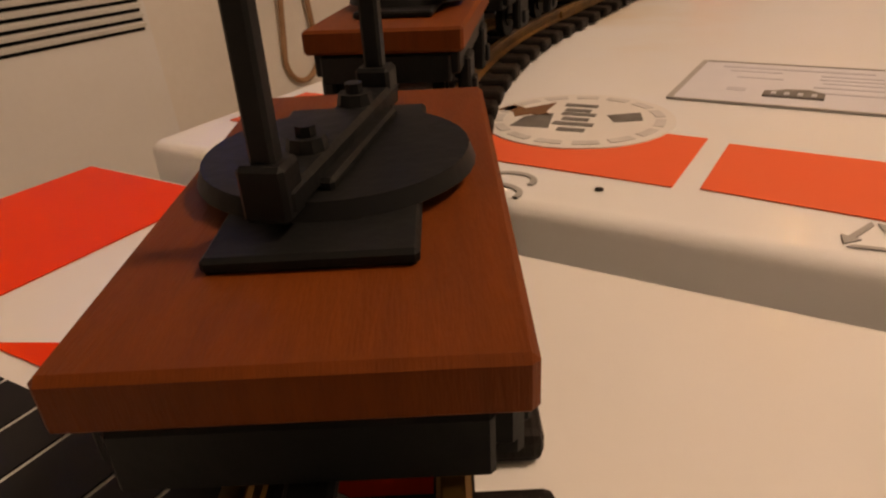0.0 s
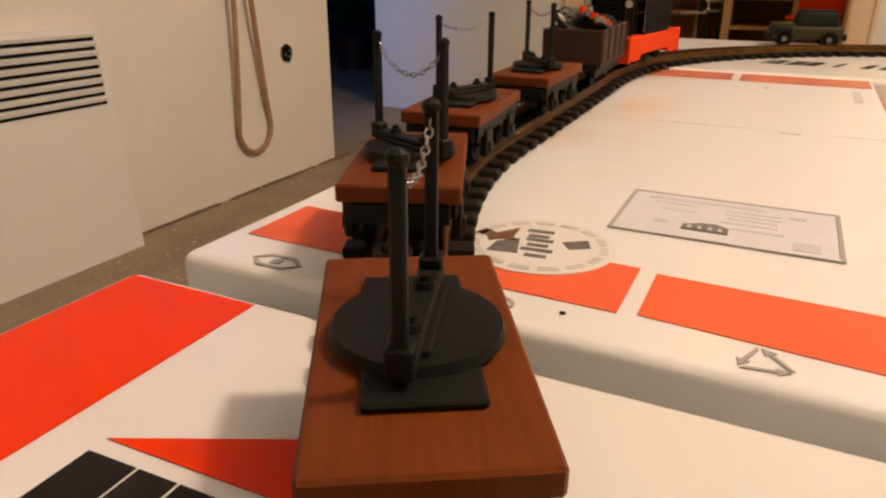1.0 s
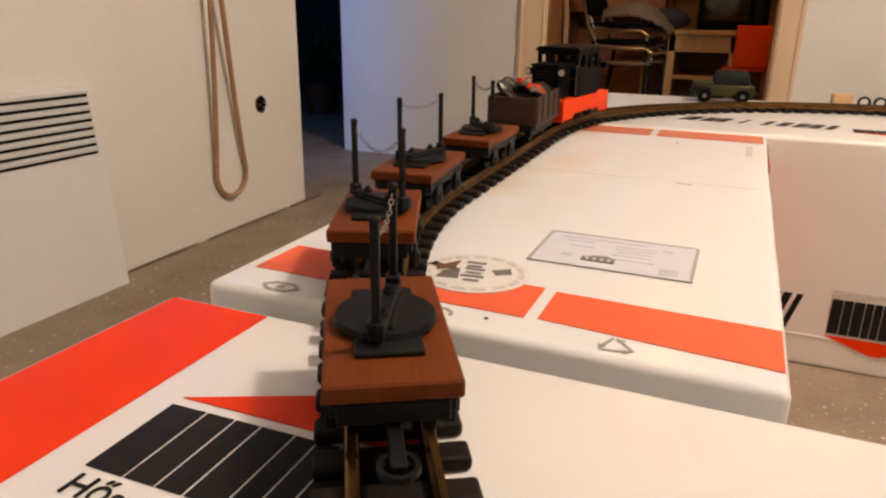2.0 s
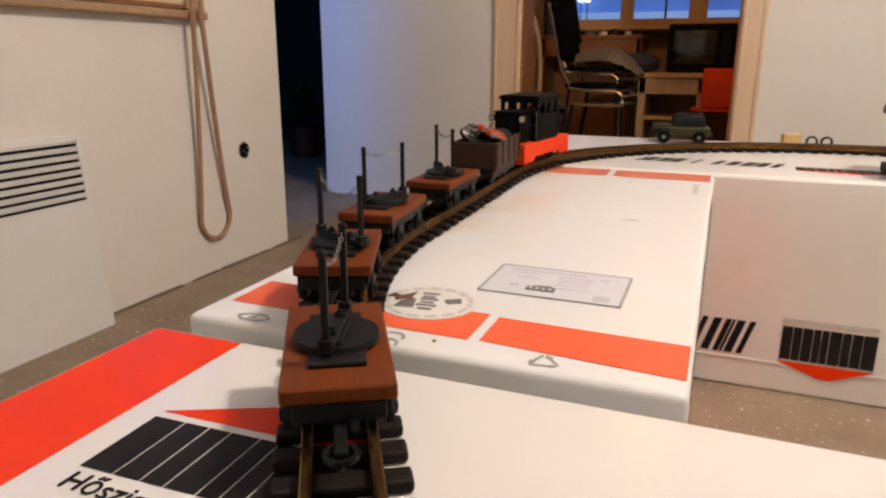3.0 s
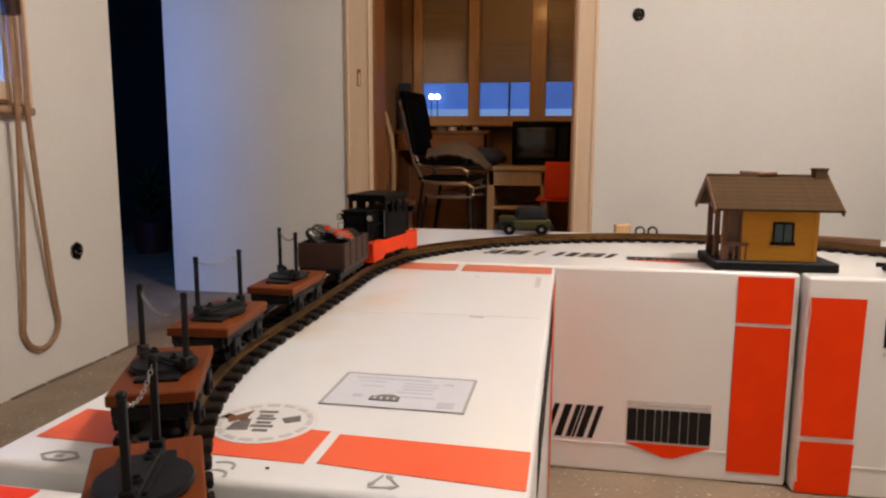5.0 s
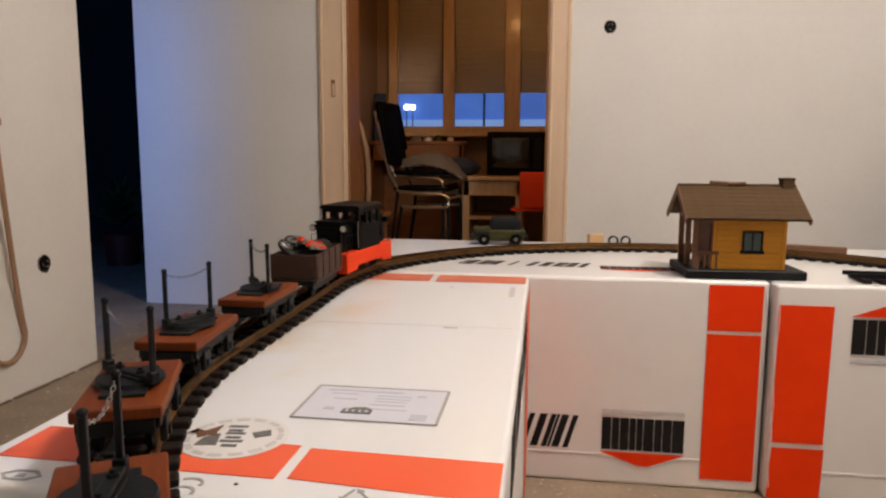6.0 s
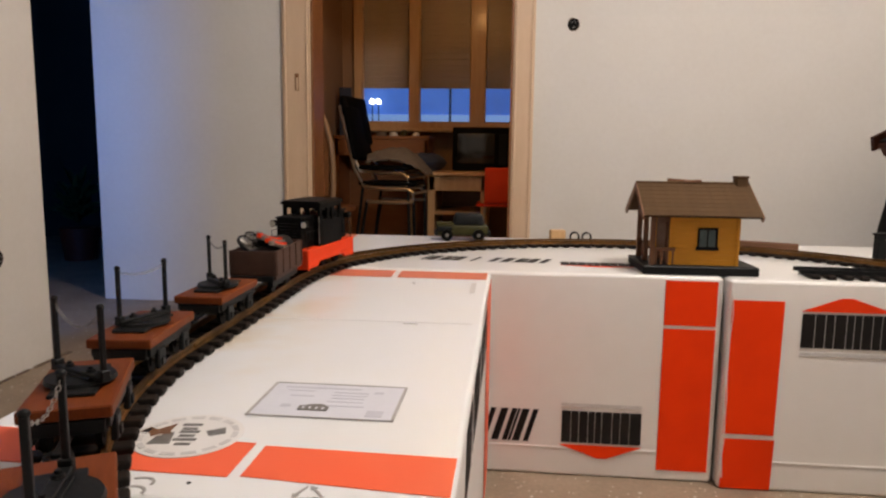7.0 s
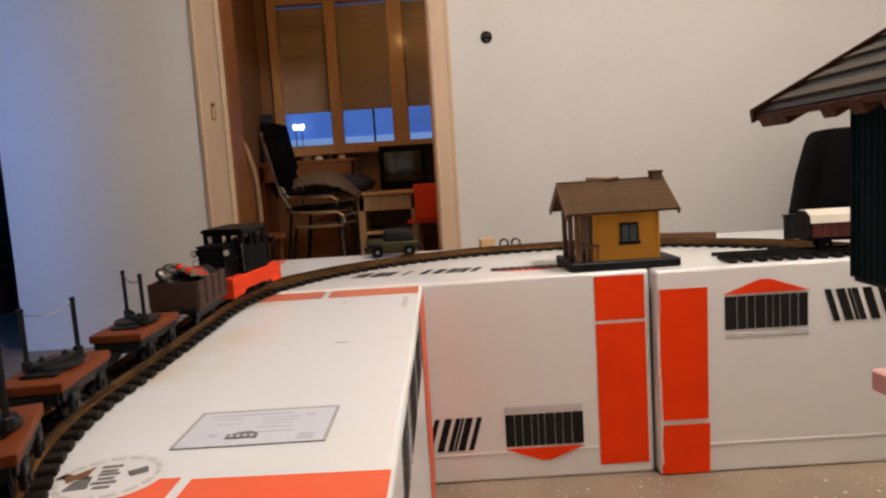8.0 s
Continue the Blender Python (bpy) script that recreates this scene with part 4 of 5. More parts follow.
        part("grab_rail", Shape().tube([(-cl / 2 - 0.003, y * 1.02, zt + 0.006), (-cl / 2 - 0.005, y * 1.05, zt + 0.012), (-cl / 2 - 0.005, y * 1.05, zt + 0.062), (-cl / 2 - 0.003, y * 1.02, zt + 0.068)], 0.0010, 6), STEEL, cab)
    part("control_desk", Shape().box((0.02, 0.014, zt + wz + 0.006), (0.03, 0.04, 0.014), bevel=0.003), MAROON, cab, "dark red control desk inside the cab")
    o = [(-0.0525, 0), (0.0525, 0), (0.052, 0.005), (0.045, 0.009), (-0.045, 0.009), (-0.052, 0.005)]
    part("cab_roof", Shape().prism([(y, z) for y, z in o], 0.112, Matrix.Translation((0.056, 0, zt + rz)) @ Matrix(((0, 0, -1, 0), (1, 0, 0, 0), (0, 1, 0, 0), (0, 0, 0, 1)))), BLACK, t, "dark flat cab roof with rounded edges")
    part("horn", Shape().rod((0.062, -0.03, zt + 0.084), (0.078, -0.03, zt + 0.084), 0.003, 0.006, 10), BLACK, t)
    return t


def on_rail(d):
    p, h = along(d)
    a, b = bed(d - 0.05), bed(d + 0.05)
    return Matrix.Translation((p.x, p.y, (a + b) / 2 + 0.0205)) @ Matrix.Rotation(h, 4, "Z") @ Matrix.Rotation(-math.atan2(b - a, 0.1), 4, "Y")


for d, bunk_turn, sag in ((-0.578, 78, 0.012), (-0.322, -46, 0.020), (-0.086, 63, 0.008), (0.162, -46, 0.010)):
    flat_wagon(on_rail(d), bunk_turn, sag)
open_wagon(on_rail(0.405))
locomotive(on_rail(0.662))


# ---- small buildings ----
def station_house(m):
    t = thing("toy_house", "ochre-yellow toy station house with a grey shingle roof", "toy house", m)
    part("base", Shape().box((0.008, 0, 0.011), (0.326, 0.200, 0.022), bevel=0.003), DARK, t, "dark grey base plate")
    # walls as boards of one room, open porch to the west
    for z in range(9):
        for x, y, sx, sy in ((0.018, -0.075, 0.19, 0.004), (0.018, 0.075, 0.19, 0.004)):
            part("wall_board", Shape().box((x, y, 0.022 + 0.0072 + z * 0.0137), (sx, sy, 0.0135), bevel=0.0006), YELLOW, t)
        part("wall_board", Shape().box((0.113, 0, 0.022 + 0.0072 + z * 0.0137), (0.004, 0.146, 0.0135), bevel=0.0006), YELLOW, t)
        part("wall_board", Shape().box((-0.075, 0, 0.022 + 0.0072 + z * 0.0137), (0.004, 0.146, 0.0135), bevel=0.0006), WOODBROWN, t)
    for x in (-0.075, 0.113):
        for y in (-0.076, 0.076):
            part("corner_board", Shape().box((x, y, 0.084), (0.010, 0.008, 0.124), bevel=0.001), YELLOW, t)
    w = part("window", Shape().box((0.027, -0.078, 0.090), (0.048, 0.003, 0.044)), BLUEGREY, t, "blue-grey window glazing")
    for dx, dz, sx, sz in ((-0.025, 0, 0.005, 0.050), (0.025, 0, 0.005, 0.050), (0, 0.024, 0.054, 0.005), (0, -0.025, 0.064, 0.008), (0, 0, 0.003, 0.046)):
        part("frame", Shape().box((0.027 + dx, -0.080, 0.090 + dz), (sx, 0.005, sz), bevel=0.0008), DARK, w)
    part("door", Shape().box((-0.079, -0.02, 0.075), (0.004, 0.046, 0.104), bevel=0.001), WOODBROWN, t, "brown boarded door")
    for y in (-0.080, 0.0, 0.080):
        part("porch_post", Shape().box((-0.128, y, 0.086), (0.014, 0.012, 0.128), bevel=0.001), WOODBROWN, t)
    part("porch_beam", Shape().box((-0.128, 0, 0.146), (0.010, 0.170, 0.010), bevel=0.001), WOODBROWN, t)
    for y in (-0.080, 0.080):
        part("porch_beam", Shape().box((-0.094, y, 0.146), (0.07, 0.008, 0.010), bevel=0.001), WOODBROWN, t)
        part("porch_rail", Shape().box((-0.094, y, 0.062), (0.062, 0.006, 0.008)), WOODBROWN, t)
        for k in range(4):
            part("baluster", Shape().box((-0.117 + 0.016 * k, y, 0.042), (0.005, 0.005, 0.036)), WOODBROWN, t)
    ridge, eave, hy = 0.220, 0.146, 0.116
    slope = math.atan2(ridge - eave, hy)
    ln = math.hypot(ridge - eave, hy)
    for e in (-1, 1):
        roof = part("roof_panel", Shape().box((0, 0, 0), (0.330, ln, 0.005)), SHINGLE, t,
                    at=Matrix.Translation((0.0, e * hy / 2, (ridge + eave) / 2)) @ Matrix.Rotation(-e * slope, 4, "X"))
        rows = 8
        for k in range(rows):
            part("shingle_course", Shape().box((0, 0, 0), (0.326, ln / rows * 1.2, 0.0016), turn=Matrix.Rotation(e * 0.035, 3, "X"), bevel=0.0006), SHINGLE, roof,
                 at=pose(0, -ln / 2 + (k + 0.5) * ln / rows, 0.0045))
        for x in (-0.164, 0.164):
            part("barge_board", Shape().box((x, 0, -0.004), (0.006, ln + 0.004, 0.016), bevel=0.001), WOODBROWN, roof, "orange-brown barge board")
    for x in (-0.130, 0.114):
        part("gable", Shape().prism([(-0.078, 0), (0.078, 0), (0, 0.062)], 0.004, Matrix.Translation((x, 0, 0.144)) @ Matrix.Rotation(math.pi / 2, 4, "Z") @ Matrix.Rotation(math.pi / 2, 4, "X")), WOODBROWN, t)
    part("ridge_cap", Shape().box((0, 0, ridge + 0.004), (0.330, 0.012, 0.008), bevel=0.002), SHINGLE, t)
    c = part("chimney", Shape().box((0.140, 0.0, ridge + 0.004), (0.034, 0.030, 0.036), bevel=0.002), SHINGLE, t, "short grey chimney")
    part("chimney_cap", Shape().box((0.140, 0.0, ridge + 0.021), (0.038, 0.034, 0.006), bevel=0.002), SHINGLE, c)
    part("broken_strip", Shape().box((-0.03, 0.004, ridge + 0.010), (0.085, 0.014, 0.008), turn=Matrix.Rotation(0.05, 3, "Y"), bevel=0.002).box((0.0, -0.004, ridge + 0.009), (0.05, 0.012, 0.008), turn=Matrix.Rotation(-0.06, 3, "Y"), bevel=0.002), WOODBROWN, t, "torn brown strip along the ridge")
    return t


station_house(pose(0.500, 1.266, FARTOP + 0.0005, 0, 0, 1.5) @ Matrix.Diagonal((0.85, 0.97, 0.985, 1)))

# toy car at the far edge
def toy_car(m):
    t = thing("toy_car", "olive-green toy off-road car with dark roof", "toy car", m)
    part("body", Shape().box((0, 0, 0.030), (0.150, 0.066, 0.030), bevel=0.007, seg=3), OLIVE, t, smooth=True)
    part("bonnet", Shape().box((-0.050, 0, 0.046), (0.050, 0.060, 0.010), bevel=0.004, seg=2), OLIVE, t, smooth=True)
    c = part("cabin", Shape().box((0.018, 0, 0.060), (0.092, 0.060, 0.034), bevel=0.006, seg=3, taper=0.86), DARK, t, "dark glazed cabin", smooth=True)
    part("roof", Shape().box((0.018, 0, 0.077), (0.074, 0.050, 0.004), bevel=0.0015), DARK, c)
    part("bumper", Shape().box((-0.077, 0, 0.022), (0.010, 0.064, 0.014), bevel=0.002), DARK, t)
    part("bumper", Shape().box((0.077, 0, 0.022), (0.010, 0.064, 0.014), bevel=0.002), DARK, t)
    part("mudguard", Shape().box((-0.052, 0, 0.034), (0.044, 0.069, 0.018), bevel=0.005, seg=2), DARK, t, smooth=True)
    for x in (-0.046, 0.046):
        for y in (-0.032, 0.032):
            w = part("wheel", Shape().rod((x, y - 0.008, 0.017), (x, y + 0.008, 0.017), 0.017, seg=18), BLACK, t, smooth=True)
            part("hub", Shape().rod((x, y * 1.26 - 0.001, 0.017), (x, y * 1.26 + 0.001, 0.017), 0.0055, seg=12), STEEL, w, "dull grey wheel hub")
    return t


toy_car(pose(-0.118, 1.79, FARTOP, 0, 0, 8) @ Matrix.Scale(1.15, 4))

# small reels and a wood scrap behind the far track
for x in (0.262, 0.302):
    t = thing("small_reel", "small dark ring standing upright on the foam", "reel", pose(x, 1.82, FARTOP + 0.0166) @ Matrix.Scale(0.83, 4), "small reels")
    part("rim", Shape().ring(0.020, 0.020, 0.006, 0.02, Matrix.Rotation(math.pi / 2, 4, "X"), seg=20), DARK, t, smooth=True)
t = thing("wood_scrap", "small offcut of pale wood", "wood offcut", pose(0.205, 1.82, FARTOP, 0, 0, 10))
part("block", Shape().box((0, 0, 0.019), (0.052, 0.03, 0.038), bevel=0.004), PINE, t)


# covered wagon on the far bend
def covered_wagon(m):
    t = thing("covered_wagon", "dark red covered wagon with a cream roof", "toy wagon", m)
    part("body", Shape().box((0, 0, 0.068), (0.20, 0.088, 0.050), bevel=0.002), MAROON, t)
    for k in range(9):
        for y in (-0.045, 0.045):
            part("side_plank", Shape().box((-0.088 + 0.022 * k, y, 0.068), (0.0205, 0.003, 0.048), bevel=0.0008), MAROON, t)
    part("roof", Shape().prism([(-0.053, 0), (0.053, 0), (0.046, 0.026), (0.020, 0.042), (-0.020, 0.042), (-0.046, 0.026)], 0.212,
         Matrix.Translation((0.106, 0, 0.093)) @ Matrix(((0, 0, -1, 0), (1, 0, 0, 0), (0, 1, 0, 0), (0, 0, 0, 1)))), CREAM, t, "cream arched roof")
    for x in (-0.106, 0.106):
        part("end_wall", Shape().prism([(-0.046, 0.044), (0.046, 0.044), (0.046, 0.116), (0.020, 0.133), (-0.020, 0.133), (-0.046, 0.116)], 0.004,
             Matrix.Translation((x + 0.002, 0, 0)) @ Matrix(((0, 0, -1, 0), (1, 0, 0, 0), (0, 1, 0, 0), (0, 0, 0, 1)))), BLACK, t, "dark end wall")
        part("buffer_beam", Shape().box((x * 1.03, 0, 0.040), (0.008, 0.086, 0.016), bevel=0.001), BLACK, t)
        part("end_door", Shape().box((x * 1.012, 0, 0.078), (0.004, 0.034, 0.056), bevel=0.001), BLACK, t)
    part("sole_bar", Shape().box((0, 0, 0.036), (0.20, 0.074, 0.014), bevel=0.001), BLACK, t)
    for x in (-0.055, 0.055):
        wheelset(t, x)
    return t


covered_wagon(siding.matrix_basis @ pose(0.318, 0, 0.0205) @ Matrix.Diagonal((0.95, 0.88, 0.72, 1)))
t = thing("lineside_box", "small dark upright box beside the far track", "trackside box", pose(1.06, 1.455, FARTOP, 0, 0, 12))
part("box_body", Shape().box((0, 0, 0.040), (0.026, 0.022, 0.080), bevel=0.002), DARK, t)
part("box_cap", Shape().box((0, 0, 0.083), (0.032, 0.028, 0.007), bevel=0.002), BLACK, t)

# brown plank lying behind the small house
t = thing("plank", "thin orange-brown plank lying on the foam", "plank", pose(0.81, 1.66, FARTOP, 0, 0, -22))
part("board", Shape().box((0, 0, 0.016), (0.22, 0.018, 0.032), bevel=0.002), WOODBROWN, t)


# dark green building with a wide striped gable roof, ridge running away from the camera
def green_building(m):
    t = thing("toy_station", "dark green toy station with a wide striped gable roof", "toy station", m)
    W, Dp, H = 0.44, 0.40, 0.352
    part("base", Shape().box((W / 2, Dp / 2, 0.005), (W + 0.004, Dp + 0.004, 0.010), bevel=0.002), BLACK, t)
    part("inner_wall", Shape().box((W / 2, Dp / 2, H / 2 + 0.006), (W - 0.012, Dp - 0.012, H - 0.004)), BLACK, t)
    n = 20
    for k in range(n):
        part("wall_board", Shape().box((0.0, (k + 0.5) * Dp / n, H / 2 + 0.010), (0.010, Dp / n - 0.0014, H), bevel=0.002), TEAL, t)
        part("wall_board", Shape().box(((k + 0.5) * W / n, 0.0, H / 2 + 0.010), (W / n - 0.0014, 0.010, H), bevel=0.002), TEAL, t)
    part("corner_board", Shape().box((-0.002, Dp, H / 2 + 0.010), (0.014, 0.012, H), bevel=0.002), TEAL, t)
    over, y0, y1, pitch, half = 0.160, -0.09, Dp + 0.09, 0.53, W / 2
    eave = H + 0.002
    run = half + over
    pairs = 5
    for e in (0, 1):
        for k in range(2 * pairs):
            u, v = ((k // 2) / pairs, (k // 2 + 0.40) / pairs) if k % 2 == 0 else ((k // 2 + 0.385) / pairs, (k // 2 + 0.99) / pairs)
            a, b = u * run, v * run
            xs = (-over + a, -over + b) if e == 0 else (W + over - a, W + over - b)
            za, zb = eave + a * pitch, eave + b * pitch
            lift = 0.007 if k % 2 else 0.0
            s = Shape()
            lo = [s.bm.verts.new(p) for p in ((xs[0], y0, za - 0.004), (xs[1], y0, zb - 0.004), (xs[1], y1, zb - 0.004), (xs[0], y1, za - 0.004))]
            hi = [s.bm.verts.new(p) for p in ((xs[0], y0, za + 0.004 + lift), (xs[1], y0, zb + 0.004 + lift * 0.4), (xs[1], y1, zb + 0.004 + lift * 0.4), (xs[0], y1, za + 0.004 + lift))]
            s.bm.faces.new(lo[::-1]), s.bm.faces.new(hi)
            for i in range(4):
                s.bm.faces.new((lo[i], lo[(i + 1) % 4], hi[(i + 1) % 4], hi[i]))
            part("roof_slat", s, ROOFDARK if k % 2 else BLACK, t)
    up = math.atan(pitch)
    for y in (y0, y1):
        for e in (0, 1):
            ends = [(-over - 0.006, eave - 0.016), (-over - 0.010, eave + 0.012), (half, eave + run * pitch + 0.018), (half, eave + run * pitch - 0.018)]
            if e:
                ends = [(W - x, z) for x, z in ends[::-1]]
            part("barge_board", Shape().prism(ends, 0.014, Matrix.Translation((0, y + 0.007, 0)) @ Matrix.Rotation(math.pi / 2, 4, "X")), EAVEWOOD, t, "dark brown barge board")
    part("eave_board", Shape().box((-over + 0.002, (y0 + y1) / 2, eave - 0.006), (0.010, y1 - y0 - 0.016, 0.012), bevel=0.002), EAVEWOOD, t, "dark brown eave board")
    for y, wide in ((y1 - 0.075, 0.11), (y1 - 0.275, 0.042), (y1 - 0.360, 0.042), (y1 - 0.445, 0.042), (y1 - 0.53, 0.042)):
        part("rafter_end", Shape().box((-over / 2 - 0.004, y, eave + 0.024), (over * 1.08, wide, 0.026), turn=Matrix.Rotation(-up, 3, "Y"), bevel=0.002), EAVEWOOD, t)
    part("gable_board", Shape().prism([(0, 0), (W, 0), (half, half * pitch)], 0.008, Matrix.Translation((0, Dp + 0.004, H + 0.01)) @ Matrix.Rotation(math.pi / 2, 4, "X")), TEAL, t)
    return t


package("small white foam block on the near package, under the toy station", 0.396, 0.608, -0.285, -0.060, 0.207, FILM, r=0.006).matrix_basis.translation.z = 0.4925
green_building(pose(0.3375, -0.2105, 0.7000) @ Matrix.Scale(0.3275, 4))
# Added block out of sight: holds the offcut, enlarged to shade the side package.
package("added unseen white foam block under the pink offcut", 0.905, 1.42, 0.28, 0.72, 0.347, FILM, r=0.008)
t = thing("pink_offcut", "pale pink foam offcut lying on a white block", "foam offcut", pose(0.90, 0.67, 0.347, 0, 0, 4))
part("block", Shape().box((0, 0, 0.02), (0.15, 0.05, 0.04), bevel=0.004), PINKFOAM, t)

# black sack by the far wall
bag = thing("black_sack", "tall bulging black plastic sack against the white wall", "sack", pose(1.97, 2.62, 0))
s = Shape()
prof = ((0.0, 0.99), (0.10, 1.0), (0.30, 0.97), (0.50, 0.90), (0.68, 0.80), (0.80, 0.70), (0.850, 0.655), (0.872, 0.59), (0.880, 0.42))
rings = []
for z, r in prof:
    ring = []
    for k in range(48):
        a = 2 * math.pi * k / 48
        c, q = math.cos(a), math.sin(a)
        fx, fy = math.copysign(abs(c) ** 0.55, c), math.copysign(abs(q) ** 0.55, q)
        w = 1 + 0.045 * noise.noise(Vector((fx * 2.5, fy * 2.5, z * 4)))
        ring.append(s.bm.verts.new((fx * 0.33 * r * w, fy * 0.20 * r * w, z)))
    rings.append(ring)
for q, r in zip(rings, rings[1:]):
    for k in range(48):
        s.bm.faces.new((q[k], q[(k + 1) % 48], r[(k + 1) % 48], r[k]))
s.bm.faces.new(rings[0][::-1]), s.bm.faces.new(rings[-1])
part("sack_body", s, BLACKBAG, bag, smooth=True)

# ---- back room ----
YB = 5.6
win = thing("window_2", "pine-framed window with half-lowered roller shutters at dusk", "window", kind="structure")
for x, w in ((-1.31, 0.08), (-0.813, 0.10), (-0.26, 0.14), (0.36, 0.10)):
    part("window_frame", Shape().box((x, YB - 0.01, 1.70), (w, 0.09, 1.30), bevel=0.008), PINE, win)
for z, h in ((1.065, 0.07), (2.33, 0.07)):
    part("window_frame", Shape().box((-0.47, YB - 0.012, z), (1.76, 0.084, h), bevel=0.008), PINE, win)
part("window_sill", Shape().box((-0.47, YB - 0.10, 1.022), (1.86, 0.20, 0.03), bevel=0.006), PINE, win)
for x0, x1 in ((-1.27, -0.863), (-0.763, -0.33), (-0.19, 0.31)):
    n = 18
    for k in range(n):
        part("shutter_slat", Shape().box(((x0 + x1) / 2, YB + 0.075, 1.392 + (k + 0.5) * 0.05), (x1 - x0 + 0.04, 0.012, 0.0488), bevel=0.0012), BLIND, win)
    g = part("pane", Shape().box(((x0 + x1) / 2, YB, 1.70), (x1 - x0, 0.006, 1.20)), GLASS, win)
    g.visible_shadow = False
backdrop = slab("backdrop", (-0.4, 7.4, 1.2), (5.0, 0.02, 3.0), SKYBLUE, "blue dusk sky beyond the windows", "sky")
for x in (-1.535, -1.465):
    t = thing("street_light", "bright white street lamp far outside", "street lamp", pose(x, 7.3, 1.40), "street lamps")
    part("pole", Shape().rod((0, 0, -1.40), (0, 0, -0.025), 0.006, seg=6), BLACK, t)
    part("glow_globe", Shape().ball((0, 0, 0), (0.030, 0.02, 0.030), 12), STREETLIGHT, t, smooth=True)

slab("backdrop_snow", (-0.4, 7.36, 0.58), (5.0, 0.02, 1.366), SNOWBLUE, "pale blue snow lying outside at dusk, with an added glow", "snow")
t = thing("lamp_post", "thin dark post standing outside the window", "post", pose(-0.644, 7.2, 0))
part("pole", Shape().rod((0, 0, 0), (0, 0, 2.6), 0.012, seg=8), BLACK, t)
t = thing("bottle", "small black bottle standing on the window sill", "bottle", pose(-1.254, 5.46, 1.038))
part("bottle_body", Shape().rod((0, 0, 0), (0, 0, 0.16), 0.035, seg=14).rod((0, 0, 0.16), (0, 0, 0.19), 0.034, 0.014, 14), BLACK, t, smooth=True)
part("neck", Shape().rod((0, 0, 0.185), (0, 0, 0.24), 0.014, seg=12), BLACK, t, smooth=True)

desk = thing("sideboard", "orange-brown wooden sideboard below the window", "sideboard", pose(-1.02, 5.30, 0))
part("top", Shape().box((0, 0, 0.945), (0.80, 0.42, 0.03), bevel=0.005), DARKWOOD, desk)
part("apron", Shape().box((0, -0.19, 0.865), (0.78, 0.02, 0.13), bevel=0.003), DARKWOOD, desk)
for x in (-0.37, 0.37):
    part("side_panel", Shape().box((x, 0, 0.465), (0.03, 0.40, 0.93), bevel=0.003), DARKWOOD, desk)
part("back_panel", Shape().box((0, 0.19, 0.465), (0.74, 0.015, 0.92)), DARKWOOD, desk)
rng = random.Random(4)
for k, (x, r, h, mt, lb) in enumerate(((-0.25, 0.030, 0.06, CREAM, "pale small jar"), (-0.16, 0.026, 0.10, BLACK, "black small bottle"), (-0.02, 0.05, 0.035, CLOTH, "grey crumpled bundle"),
                                       (0.08, 0.04, 0.03, CREAM, "pale small dish"), (0.17, 0.035, 0.045, OLIVE, "dull green small tin"), (0.27, 0.03, 0.03, CREAM, "pale small box"))):
    t = thing("knick_knack", lb + " on the sideboard", "small object", pose(-1.02 + x, 5.22, 0.96))
    part("body", Shape().rod((0, 0, 0), (0, 0, h), r, r * 0.85, 14).rod((0, 0, h), (0, 0, h * 1.12), r * 0.5, r * 0.4, 12), mt, t, smooth=True)
t = thing("desk_lamp", "black lamp on the sideboard against the window", "lamp", pose(-1.25, 5.24, 0.96))
part("foot", Shape().rod((0, 0, 0), (0, 0, 0.02), 0.06, 0.05, 16), BLACK, t)
part("stem", Shape().rod((0, 0, 0.02), (0, 0, 0.17), 0.01, seg=8), BLACK, t)
part("shade", Shape().rod((0, 0, 0.15), (0, 0, 0.28), 0.07, 0.035, 16), BLACK, t, smooth=True)
t = thing("blue_folder", "blue folder standing on the sideboard", "folder", pose(-1.36, 5.28, 0.96, 0, 0, 20))
part("cover", Shape().box((0, 0, 0.20), (0.10, 0.05, 0.40), bevel=0.005), NAVY, t)

tv = thing("television", "old black tube television with a dark screen", "television", pose(-0.19, 4.92, 0.6885))
part("cabinet", Shape().box((0, 0.05, 0.17), (0.46, 0.10, 0.34), bevel=0.012, seg=2), BLACK, tv)
part("tube_back", Shape().box((0, 0.22, 0.16), (0.38, 0.26, 0.26), bevel=0.03, seg=2), BLACK, tv)
part("screen", Shape().box((-0.045, 0.0, 0.175), (0.30, 0.020, 0.235), bevel=0.009, seg=3), SCREEN, tv, "dark curved glass screen", smooth=True)
part("button_panel", Shape().box((0.165, -0.003, 0.17), (0.06, 0.01, 0.24), bevel=0.003), DARK, tv)

table = thing("small_table", "pale pine table with an open shelf", "table", pose(-0.335, 4.72, 0) @ Matrix.Diagonal((1, 1, 1.035, 1)))
part("tabletop", Shape().box((0, 0, 0.652), (0.90, 0.66, 0.026), bevel=0.004), PINE, table)
part("apron", Shape().box((0, -0.30, 0.585), (0.42, 0.02, 0.10), bevel=0.003), PINE, table)
for x in (-0.19, 0.19):
    part("side_panel", Shape().box((x, -0.01, 0.32), (0.05, 0.60, 0.64), bevel=0.003), PINE, table)
part("shelf", Shape().box((0, -0.01, 0.38), (0.36, 0.58, 0.022), bevel=0.002), PINE, table)
part("back_panel", Shape().box((0, 0.28, 0.32), (0.36, 0.015, 0.62)), DARKWOOD, table)
for x in (-0.41, 0.41):
    part("leg", Shape().box((x, 0.26, 0.32), (0.05, 0.05, 0.64), bevel=0.004), PINE, table)
